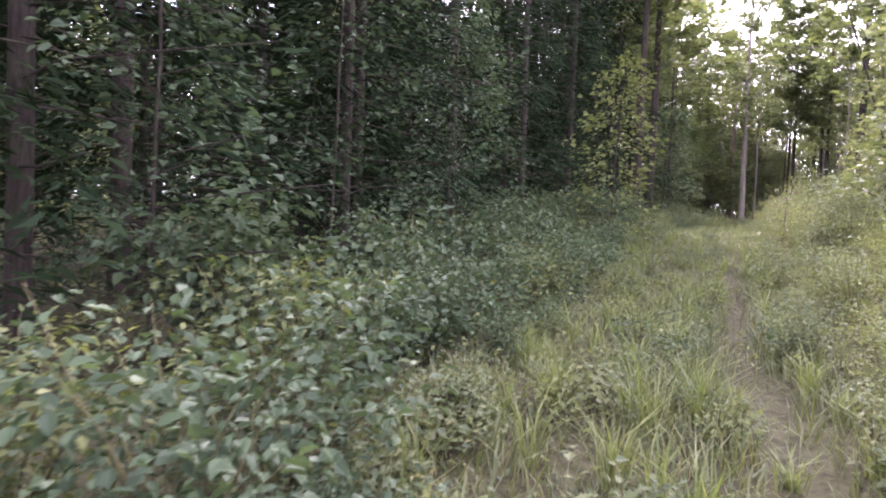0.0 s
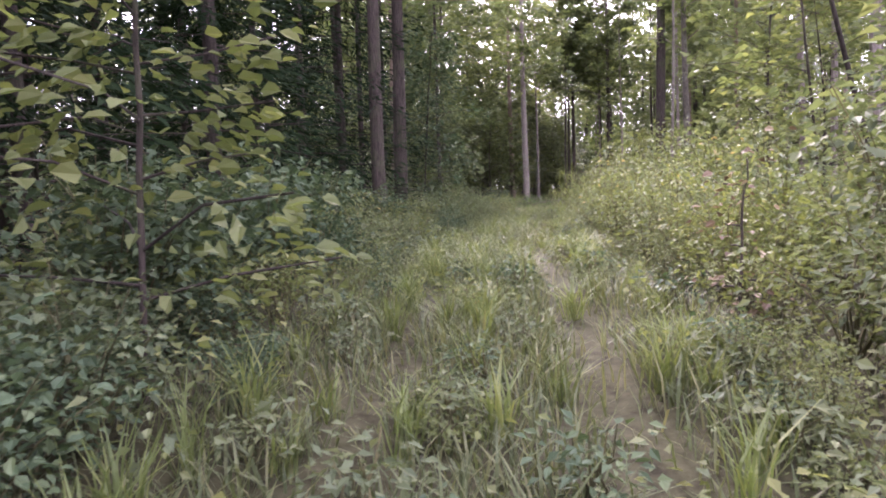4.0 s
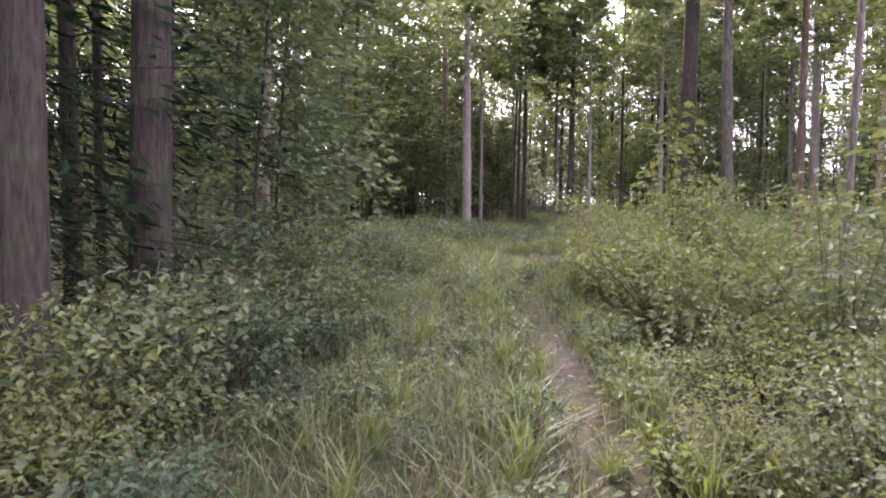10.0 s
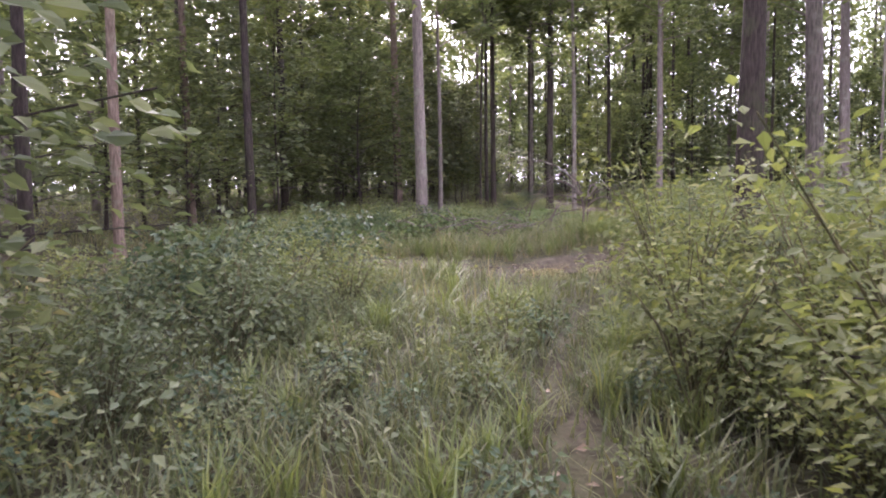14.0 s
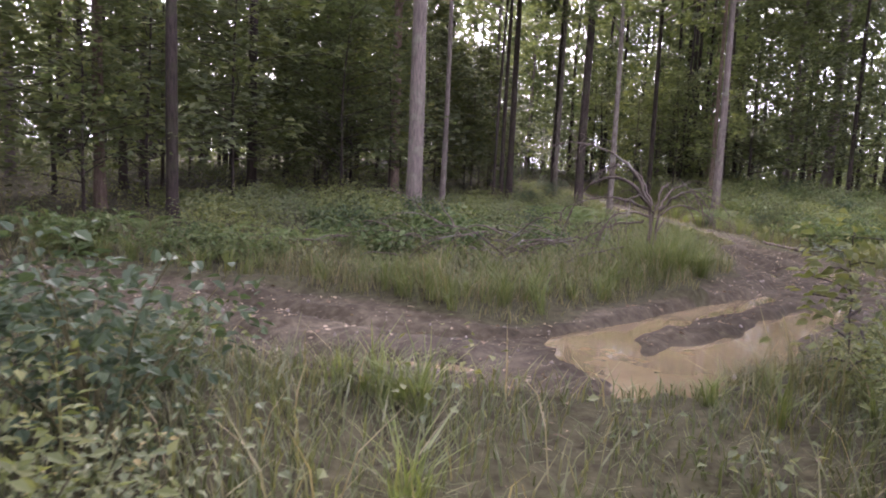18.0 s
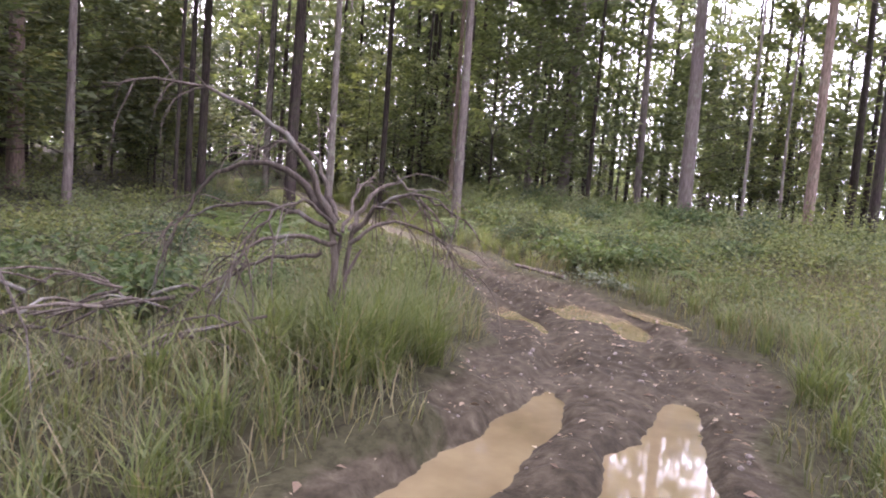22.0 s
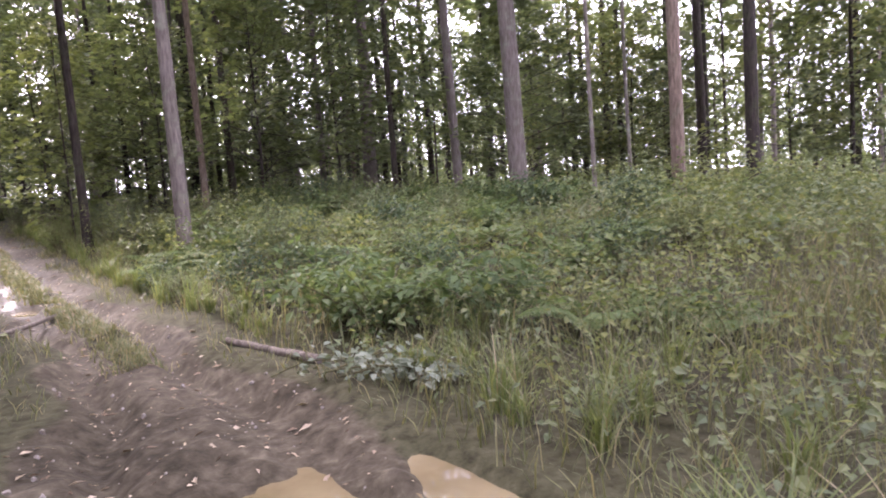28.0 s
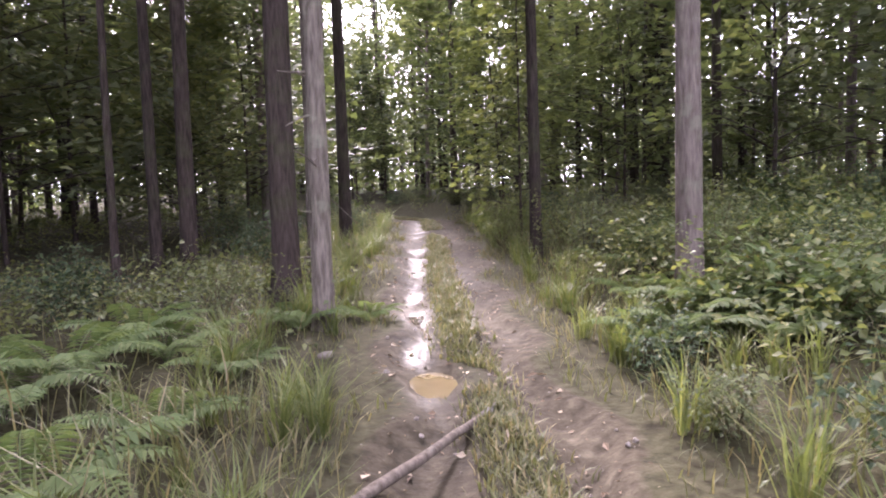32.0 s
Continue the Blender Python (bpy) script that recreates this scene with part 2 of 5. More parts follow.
# water pools: centre, half length, half width, turn in degrees
POOLS = [(28.3, 43.55, 1.9, 0.27, 11), (25.8, 42.95, 1.5, 0.28, 8), (28.6, 42.45, 2.0, 0.34, 14), (25.7, 41.6, 1.9, 0.52, 12), (24.8, 42.3, 0.7, 0.42, 25), (22.5, 42.75, 0.75, 0.2, -24), (33.1, 46.25, 0.95, 0.3, 50), (34.05, 45.4, 1.25, 0.5, 55), (34.7, 44.8, 0.9, 0.2, 55), (37.9, 53.5, 0.42, 0.2, 62), (40.9, 59.7, 0.6, 0.10, 62), (42.5, 62.7, 0.9, 0.10, 62)]
# the line the camera drives once it has left the grassy trail
DRIVE = np.array([(19.1, 36.6), (21.4, 38.65), (22.7, 39.55), (24.9, 41.2), (28.2, 42.65), (31.6, 43.75), (33.0, 44.05), (34.0, 45.0), (34.75, 46.95), (35.6, 48.5), (36.6, 50.4)])
SLOPE_Y = np.array([-600, -60, -20, 0, 11.3, 17, 23.5, 28.7, 34.4, 37.5, 43, 50, 58, 72, 100, 300, 700])
SLOPE_Z = np.array([-4, -1.5, -0.5, 0.1, 0.5, 1.15, 1.48, 1.58, 1.68, 1.82, 1.86, 1.95, 2.3, 3.0, 3.9, 7, 14])


def to_line(x, y, line):
    """Signed offset (right of the line is positive), place along it in metres, and the nearest segment with its fraction."""
    x, y = np.asarray(x, float), np.asarray(y, float)
    best = np.full(x.shape, 1e9)
    side, along, seg, frac = np.zeros(x.shape), np.zeros(x.shape), np.zeros(x.shape, int), np.zeros(x.shape)
    run = 0.0
    for k in range(len(line) - 1):
        (ax, ay), (bx, by) = line[k], line[k + 1]
        dx, dy = bx - ax, by - ay
        n2 = math.hypot(dx, dy)
        t = np.clip(((x - ax) * dx + (y - ay) * dy) / n2**2, 0, 1)
        d = np.hypot(x - ax - t * dx, y - ay - t * dy)
        near = d < best
        s = np.sign((x - ax) * dy - (y - ay) * dx)
        best, side = np.where(near, d, best), np.where(near, s, side)
        along, seg, frac = np.where(near, run + t * n2, along), np.where(near, k, seg), np.where(near, t, frac)
        run += n2
    return side * best, along, seg, frac


def waves(x, y, scale, seed):
    """Smooth pseudo-random relief in -1..1."""
    r = np.random.RandomState(seed)
    out = 0
    for k in range(7):
        a, f, p = r.rand() * 6.283, scale * (0.6 + 1.6 * r.rand()), r.rand() * 6.283
        out = out + np.sin(f * (x * math.cos(a) + y * math.sin(a)) + p)
    return out / 4.0


def lumps(x, y, cell, seed):
    """Smooth random lumps of about one cell's size, 0..1."""
    u, v = np.asarray(x, float) / cell + seed * 17.3, np.asarray(y, float) / cell + seed * 9.1
    i, j = np.floor(u), np.floor(v)
    fu, fv = u - i, v - j
    fu, fv = fu * fu * (3 - 2 * fu), fv * fv * (3 - 2 * fv)

    def at(a, b):
        h = np.sin(a * 127.1 + b * 311.7 + seed) * 43758.5453
        return h - np.floor(h)

    return (at(i, j) * (1 - fu) + at(i + 1, j) * fu) * (1 - fv) + (at(i, j + 1) * (1 - fu) + at(i + 1, j + 1) * fu) * fv


def mud_amount(x, y):
    off, along, seg, frac = to_line(x, y, TRACK)
    half = TRACK_HALF[seg] * (1 - frac) + TRACK_HALF[seg + 1] * frac
    half = half + 0.22 * waves(x, y, 2.2, 3)
    return np.clip((half - np.abs(off)) / 0.35 + 0.5, 0, 1), off, along, half


def dry_height(x, y):
    """The ground as it would be with no hollows for the pools."""
    x, y = np.asarray(x, float), np.asarray(y, float)
    z = np.interp(y + 0.12 * (x - 15), SLOPE_Y + 0.0, SLOPE_Z)
    mud, off, along, half = mud_amount(x, y)
    toff, talong, _, _ = to_line(x, y, TRAIL)
    rough = np.clip((np.abs(toff) - 0.9) / 1.5, 0, 1) * (1 - mud)
    z = z + rough * (0.10 * waves(x, y, 0.7, 1) + 0.05 * waves(x, y, 2.4, 2))
    z = z + 0.10 * np.clip((np.abs(off) - half) / 0.6, 0, 1) * np.clip((8 - np.abs(off)) / 5, 0, 1) * (talong < 60)
    z = z + 0.8 * np.clip((off - half - 0.8) / 6.0, 0, 1) * np.clip((along - 30) / 6, 0, 1) * np.clip((60 - off) / 40, 0, 1)
    gauge = np.clip(half * 0.6, 0.36, 0.58)
    rut = np.exp(-((np.abs(off) - gauge) / 0.17) ** 2)
    lump = np.exp(-((np.abs(off) - gauge - 0.28) / 0.12) ** 2) + 0.8 * np.exp(-((off / 0.2) ** 2))
    churn = 0.08 * lumps(x, y, 0.55, 1) + 0.07 * lumps(x, y, 0.27, 2) ** 2 + 0.05 * lumps(x, y, 0.14, 3) ** 2 - 0.06
    z = z + mud * (-0.07 - (0.13 - 0.07 * np.clip((along - 36) / 4, 0, 1)) * rut + 0.045 * lump * (0.6 + 0.5 * waves(x, y, 2.2, 14)) + churn * (1 - 0.5 * rut))
    trut = np.exp(-(((np.abs(toff) - 0.68) / 0.17) ** 2)) * (1 - mud)
    return z - 0.05 * trut


def pool_level(px, py, a, b, turn):
    """Just under the lower stretches of the rim."""
    ang = np.linspace(0, 6.283, 48)
    c, s = math.cos(radians(turn)), math.sin(radians(turn))
    u, v = 1.2 * a * np.cos(ang), 1.2 * b * np.sin(ang)
    return float(np.percentile(dry_height(px + u * c - v * s, py + u * s + v * c), 15)) - 0.015


POOL_Z = [pool_level(*p) for p in POOLS]
POOL_Z[:5] = [float(np.mean(POOL_Z[:5])) + 0.045 + 0.004 * k for k in range(5)]     # the joined pools of the junction stand almost level


def pool_depth(x, y):
    """1 in the middle of a pool, 0 at its rim, negative outside; and that pool's level."""
    x, y = np.asarray(x, float), np.asarray(y, float)
    out, level = np.full(np.shape(x), -9.0), np.zeros(np.shape(x))
    box = (x > 21.5) & (x < 45) & (y > 40.5) & (y < 65)
    if not box.any():
        return out, level
    if x.ndim and not box.all():
        out[box], level[box] = pool_depth(x[box], y[box])
        return out, level
    ragged = 0.2 * waves(x, y, 5.0, 8) + 0.07 * waves(x, y, 14.0, 9)
    for (px, py, a, b, turn), z in zip(POOLS, POOL_Z):
        c, s = math.cos(radians(turn)), math.sin(radians(turn))
        u, v = ((x - px) * c + (y - py) * s) / a, (-(x - px) * s + (y - py) * c) / b
        d = 1 - np.hypot(u, v) + ragged * min(1.0, b / 0.25)
        level = np.where(d > out, z, level)
        out = np.maximum(out, d)
    return out, level


def height(x, y):
    x, y = np.asarray(x, float), np.asarray(y, float)
    z = dry_height(x, y)
    deep, level = pool_depth(x, y)
    bank = np.interp(deep, [-1.1, -0.7, -0.2, -0.05], [0.0, 1.0, 1.0, 0.0])
    z = np.where(deep > -1.1, z * (1 - bank) + np.maximum(z, level + 0.025) * bank, z)
    sunk = np.interp(deep, [-0.25, 0.1], [0.0, 1.0])
    return np.where(deep > -0.25, z * (1 - sunk) + (level - 0.02 - 0.06 * np.clip(deep, 0, 1)) * sunk, z)


# ---- mesh helpers ----
def mesh_of(name, verts, faces, mat, smooth=True):
    me = bpy.data.meshes.new(name)
    verts = np.asarray(verts, np.float32)
    faces = np.asarray(faces, np.int32)
    k = faces.shape[1]
    me.vertices.add(len(verts))
    me.vertices.foreach_set("co", verts.ravel())
    me.loops.add(faces.size)
    me.loops.foreach_set("vertex_index", faces.ravel())
    me.polygons.add(len(faces))
    me.polygons.foreach_set("loop_start", np.arange(0, faces.size, k, dtype=np.int32))
    me.polygons.foreach_set("loop_total", np.full(len(faces), k, np.int32))
    me.polygons.foreach_set("use_smooth", np.full(len(faces), smooth))
    me.update(calc_edges=True)
    me.materials.append(mat)
    return me


def norm(v):
    return v / np.maximum(np.linalg.norm(v, axis=-1, keepdims=True), 1e-9)


OVAL = (np.array([(0, 0, 0), (0.34, 0.5, 0.10), (0.74, 0.34, 0.05), (1, 0, -0.14), (0.74, -0.34, 0.05), (0.34, -0.5, 0.10)]), np.array([(0, 5, 4, 3), (0, 3, 2, 1)]))
LANCE = (np.array([(0, 0, 0), (0.4, 0.5, 0.08), (1, 0, -0.10), (0.4, -0.5, 0.08)]), np.array([(0, 3, 2, 1)]))

SPLIT = (np.array([(0, 0, 0), (0.62, 0.52, 0.06), (1.05, -0.36, -0.08)]), np.array([(0, 2, 1)]))


def leaf_cloud(pos, way, up, length, ratio, shape=LANCE):
    """One leaf for each row: its foot, the way it points, its upper side, its length and its width to length."""
    tv, tf = shape
    x = norm(way)
    y = norm(np.cross(up, x))
    z = np.cross(x, y)
    L = np.asarray(length).reshape(-1, 1, 1)
    v = pos[:, None, :] + L * (tv[None, :, 0:1] * x[:, None] + tv[None, :, 1:2] * np.asarray(ratio).reshape(-1, 1, 1) * y[:, None] + tv[None, :, 2:3] * z[:, None])
    f = tf[None] + (np.arange(len(pos)) * len(tv))[:, None, None]
    return v.reshape(-1, 3), f.reshape(-1, tf.shape[1])


def tube(pts, r0, r1, sides=6, power=1.0):
    """A tapered tube along points, closed at its end."""
    p = np.asarray(pts, float)
    n = len(p)
    t = norm(np.gradient(p, axis=0))
    ref = np.array([0.31, 0.87, 0.38]) if abs(t[0] @ np.array([0.31, 0.87, 0.38])) < 0.9 else np.array([1.0, 0, 0])
    a = norm(np.cross(t, ref))
    b = np.cross(t, a)
    r = r0 + (r1 - r0) * np.linspace(0, 1, n) ** power
    ang = np.arange(sides) * 2 * math.pi / sides
    ring = p[:, None] + r[:, None, None] * (np.cos(ang)[None, :, None] * a[:, None] + np.sin(ang)[None, :, None] * b[:, None])
    v = ring.reshape(-1, 3)
    i, j = np.meshgrid(np.arange(n - 1), np.arange(sides), indexing="ij")
    q = np.stack([i * sides + j, i * sides + (j + 1) % sides, (i + 1) * sides + (j + 1) % sides, (i + 1) * sides + j], -1).reshape(-1, 4)
    return v, q


def joined(parts):
    vs, fs, k = [], [], 0
    for v, f in parts:
        vs.append(v)
        fs.append(f + k)
        k += len(v)
    return np.concatenate(vs), np.concatenate(fs)


def part(name, me, parent, label=""):
    ob = new(name, me)
    ob.parent = parent
    return tagged(ob, label)


def spread(rng, n, tilt=0.5):
    """Ways that point outward, with an upper side that tilts by chance."""
    a = rng.rand(n) * 6.283
    way = np.stack([np.cos(a), np.sin(a), rng.normal(-0.1, 0.35, n)], -1)
    up = np.stack([rng.normal(0, tilt, n), rng.normal(0, tilt, n), np.ones(n)], -1)
    return way, up


# ---- the setting: ground, water ----
def axis(lo, hi, step, far):
    core = np.arange(lo, hi + step / 2, step)
    grow = np.cumsum(step * 1.25 ** np.arange(1, 60))
    grow = grow[grow < far]
    return np.concatenate([lo - grow[::-1], core, hi + grow])


def build_ground():
    xs, ys = np.unique(np.concatenate([axis(-3, 47, 0.5, 700), np.arange(20, 42, 0.075)])), np.unique(np.concatenate([axis(0, 66, 0.5, 700), np.arange(41, 58, 0.075)]))
    X, Y = np.meshgrid(xs, ys, indexing="ij")
    Z = height(X, Y)
    v = np.stack([X, Y, Z], -1).reshape(-1, 3)
    nx, ny = len(xs), len(ys)
    i, j = np.meshgrid(np.arange(nx - 1), np.arange(ny - 1), indexing="ij")
    f = np.stack([i * ny + j, (i + 1) * ny + j, (i + 1) * ny + j + 1, i * ny + j + 1], -1).reshape(-1, 4)
    me = mesh_of("ground", v, f, GROUND)
    mud, off, along, half = mud_amount(X, Y)
    toff, talong, _, _ = to_line(X, Y, TRAIL)
    streak = np.exp(-((toff - 0.78) / 0.2) ** 2) * np.clip(0.35 + 0.55 * waves(X, Y, 1.3, 6) + 0.8 * (lumps(X, Y, 0.4, 34) - 0.5), 0, 1) * 0.85
    middle = np.exp(-(off / 0.26) ** 2) * np.clip((along - 35) / 1.5, 0, 1) * np.clip(1.1 + 0.5 * waves(X, Y, 1.1, 12), 0, 1)
    at = me.attributes.new("mud", "FLOAT", "POINT")
    at.data.foreach_set("value", np.maximum(mud * (1 - 0.9 * middle), streak).ravel().astype(np.float32))
    wet = np.exp(-((off + 0.44) / 0.14) ** 2) * np.clip((along - 38) / 3, 0, 1) * 1.3 * np.clip(0.6 + 0.6 * waves(X, Y, 3.0, 31), 0, 1) + 0.5 * streak * lumps(X, Y, 0.5, 33) + 0.12 * mud + 0.25 * mud * np.clip(waves(X, Y, 1.8, 30), 0, 1)
    at = me.attributes.new("damp", "FLOAT", "POINT")
    at.data.foreach_set("value", np.clip(wet, 0, 1).ravel().astype(np.float32))
    tagged(new("ground", me), "uneven forest floor with muddy rutted track", "ground", kind="structure")


def build_pools():
    for k, (px, py, a, b, turn) in enumerate(POOLS):
        n = 40
        ang = np.arange(n) * 6.283185 / n
        c, s = math.cos(radians(turn)), math.sin(radians(turn))
        u, w = 1.28 * a * np.cos(ang), 1.28 * b * np.sin(ang)
        rim = np.stack([px + u * c - w * s, py + u * s + w * c], -1)
        mid = np.array([[px, py]])
        xy = np.concatenate([mid, mid + (rim - mid) * 0.5, rim])
        z = POOL_Z[k]
        v = np.concatenate([xy, np.full((len(xy), 1), z)], 1)
        i = np.arange(n)
        tri = np.array([(0, 1 + q, 1 + (q + 1) % n) for q in i])
        out = np.array([(1 + q, 1 + n + q, 1 + n + (q + 1) % n) for q in i] + [(1 + q, 1 + n + (q + 1) % n, 1 + (q + 1) % n) for q in i])
        me = mesh_of("puddle", v, np.concatenate([tri, out]), WATER, False)
        tagged(new("water", me), "shallow puddle of yellow-brown muddy water", "puddle", kind="structure")


build_ground()
build_pools()

# ---- plants: builders ----
def bush_meshes(seed, tall, wide, leaves, size, mat, shape=OVAL, stems=9):
    rng = np.random.RandomState(seed)
    tubes, pos, way, up, length = [], [], [], [], []
    for k in range(stems):
        a, lean = rng.rand() * 6.283, (0.15 + 0.85 * rng.rand()) * wide
        h = tall * (0.62 + 0.45 * rng.rand())
        s = np.linspace(0, 1, 7)
        p = np.stack([math.cos(a) * lean * s**1.3, math.sin(a) * lean * s**1.3, h * (s - 0.18 * s**3 * rng.rand())], -1)
        p[:, :2] += rng.normal(0, 0.02, (7, 2))
        tubes.append(tube(p[::2], 0.011, 0.003, 3))
        m = leaves // stems
        t = rng.rand(m) ** 0.6 * 0.86 + 0.14
        c = np.stack([np.interp(t, s, p[:, q]) for q in range(3)], -1)
        w, u = spread(rng, m, 0.45)
        reach = rng.rand(m, 1) ** 0.6 * (0.24 + 0.2 * wide) * (1.15 - 0.5 * t[:, None])
        pos.append(c + w * reach * [1, 1, 0.4])
        way.append(w + rng.normal(0, 0.35, (m, 3)))
        up.append(u)
        length.append(size * (0.6 + 0.75 * rng.rand(m)))
    v, f = joined(tubes)
    sm = mesh_of("stems", v, f, STEM)
    pos, way, up, length = (np.concatenate(q) for q in (pos, way, up, length))
    pos[:, 2] = np.maximum(pos[:, 2], 0.05)
    v, f = leaf_cloud(pos, way, up, length, (0.44 if shape is LANCE else 0.6) + 0.22 * rng.rand(len(pos)), shape)
    return sm, mesh_of("leaves", v, f, mat, False)


def make_bush(meshes, label, name="bush", cat="bush", group=""):
    top = new(name)
    tagged(top, label, cat, group)
    tagged(part("stem", meshes[0], top, "thin brown stems"), kind="stuff")
    tagged(part("foliage", meshes[1], top), kind="stuff")
    return top


def trunk_mesh(seed, h, d, mat, lean=(0, 0), sides=12, sway=0.12, flare=1.5, stubs=0):
    rng = np.random.RandomState(seed)
    n = 18
    s = np.concatenate([[0, 0.012, 0.03, 0.06], np.linspace(0.1, 1, n - 4)])
    a, b = rng.rand() * 6.283, rng.rand() * 6.283
    x = lean[0] * s * h + sway * np.sin(s * 5 + a) * s
    y = lean[1] * s * h + sway * np.sin(s * 4 + b) * s
    p = np.stack([x - x[0], y - y[0], s * h - 0.15], -1)
    v, f = tube(p, 1, 1, sides)
    r = d / 2 * ((1 - s) ** 0.75 * 0.86 + 0.06) * (1 + (flare - 1) * np.exp(-s * h / 0.28))
    ctr = np.repeat(p, sides, 0)
    ang = np.tile(np.arange(sides) * 6.283 / sides, n)
    rr = np.repeat(r, sides) * (1 + 0.05 * np.sin(ang * 3 + a) + 0.04 * rng.randn(n * sides) + 0.16 * np.sin(ang * 5 + b) * np.exp(-np.repeat(s, sides) * h / 0.3))
    v = ctr + (v - ctr) * rr[:, None]
    bits = [(v, f)]
    for k in range(stubs):
        z = 0.8 + rng.rand() * (h * 0.4)
        q = np.array([np.interp(z, p[:, 2], p[:, c]) for c in range(3)])
        t = rng.rand() * 6.283
        w = np.array([math.cos(t), math.sin(t), rng.normal(0.1, 0.3)])
        L = 0.12 + d / 2 + rng.rand() ** 3 * 0.8
        bits.append(tube([q, q + w * L * 0.5, q + w * L + (0, 0, -0.1 * L)], 0.016, 0.006, 4))
    v, f = joined(bits)
    return mesh_of("trunk", v, f, mat), p


def limb_set(rng, axis_pts, h, lo, hi, n, reach, rise, r0):
    """Limbs off a trunk: tubes, and the lines they follow."""
    tubes, lines = [], []
    for k in range(n):
        t = lo + (hi - lo) * (k + rng.rand()) / n
        q = np.array([np.interp(t * h, axis_pts[:, 2], axis_pts[:, c]) for c in range(3)])
        a = k * 2.4 + rng.rand()
        L = reach * (1.15 - 0.75 * (t - lo) / max(hi - lo, 0.01)) * (0.6 + 0.6 * rng.rand())
        s = np.linspace(0, 1, 6)
        w = np.stack([np.cos(a + 0.4 * s * rng.randn()), np.sin(a + 0.4 * s * rng.randn()), np.zeros(6)], -1)
        p = q + w * (L * s)[:, None]
        p[:, 2] += L * rise * (s - 0.45 * s**2) + rng.normal(0, 0.03, 6) * L
        tubes.append(tube(p[[0, 2, 5]], r0 * (1.2 - t), 0.008, 3))
        lines.append(p)
    return tubes, lines


def crown_meshes(seed, h, lo, reach, limbs, per, size, mat, bark, rise=0.35, axis_pts=None, droop=0.0, needle=False, hi=0.98, r0=0.05, shape=SPLIT):
    """Limbs, and layered sprays of leaves along them."""
    rng = np.random.RandomState(seed)
    if axis_pts is None:
        axis_pts = np.stack([np.zeros(9), np.zeros(9), np.linspace(0, h, 9)], -1)
    tubes, lines = limb_set(rng, axis_pts, h, lo, hi, limbs, reach, rise, r0)
    P, W, U, L = [], [], [], []
    for p in lines:
        m = per
        t = 0.15 + 0.85 * rng.rand(m) ** 0.75
        c = np.stack([np.interp(t, np.linspace(0, 1, 6), p[:, q]) for q in range(3)], -1)
        along = norm(p[-1] - p[0])
        side = norm(np.cross(along, [0, 0, 1]))
        span = np.linalg.norm(p[-1] - p[0])
        out = rng.normal(0, 1, (m, 1)) * (0.10 + 0.22 * span * (1.1 - t[:, None]))
        if needle:
            out *= 0.6
        c = c + side * out + along * rng.normal(0, 0.12, (m, 1))
        c[:, 2] += rng.normal(0, 0.10 + 0.03 * span, m) - droop * np.abs(out[:, 0]) - droop * 0.3 * t * span
        w = along * (0.6 + rng.rand(m, 1)) + side * np.sign(out) * rng.rand(m, 1) * 1.3 + rng.normal(0, 0.25, (m, 3))
        w[:, 2] -= 0.25 + droop * rng.rand(m)
        u = rng.normal(0, 0.62, (m, 3)) + [0, 0, 1]
        P.append(c), W.append(w), U.append(u), L.append(size * (0.55 + 0.8 * rng.rand(m)))
    v, f = joined(tubes)
    lm = mesh_of("limbs", v, f, bark)
    P, W, U, L = (np.concatenate(q) for q in (P, W, U, L))
    ratio = np.full(len(P), 0.22) if needle else 0.55 + 0.25 * rng.rand(len(P))
    v, f = leaf_cloud(P, W, U, L, ratio, shape)
    return lm, mesh_of("leaves", v, f, mat, False)


def place(x, y, rz=0.0, s=1.0, sink=0.03):
    return Matrix.Translation((x, y, float(height(x, y)) - sink)) @ Matrix.Rotation(rz, 4, "Z") @ Matrix.Scale(s, 4)


def set_at(ob, m):
    ob.matrix_basis = m
    return ob


# ---- trees that stand near the way ----
BROAD = [crown_meshes(40 + k, 21, 0.36 + 0.05 * (k % 3), 3.4, 32, 165, 0.34, LEAF_CROWN, BARK_GREY, rise=0.5) for k in range(4)]
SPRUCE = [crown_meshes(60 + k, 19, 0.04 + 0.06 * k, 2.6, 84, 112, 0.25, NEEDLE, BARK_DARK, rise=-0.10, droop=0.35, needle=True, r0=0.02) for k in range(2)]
SCRUB = [crown_meshes(70 + k, 6.5 + k, 0.12, 2.4, 32, 100, 0.2, (LEAF_CROWN, LEAF_BUSH, LEAF_LIGHT)[k], BARK_DARK, rise=0.45, r0=0.02) for k in range(3)]
POLE = [crown_meshes(80 + k, 17, 0.42, 1.7, 22, 120, 0.28, LEAF_CROWN, BARK_GREY, rise=0.6) for k in range(2)]


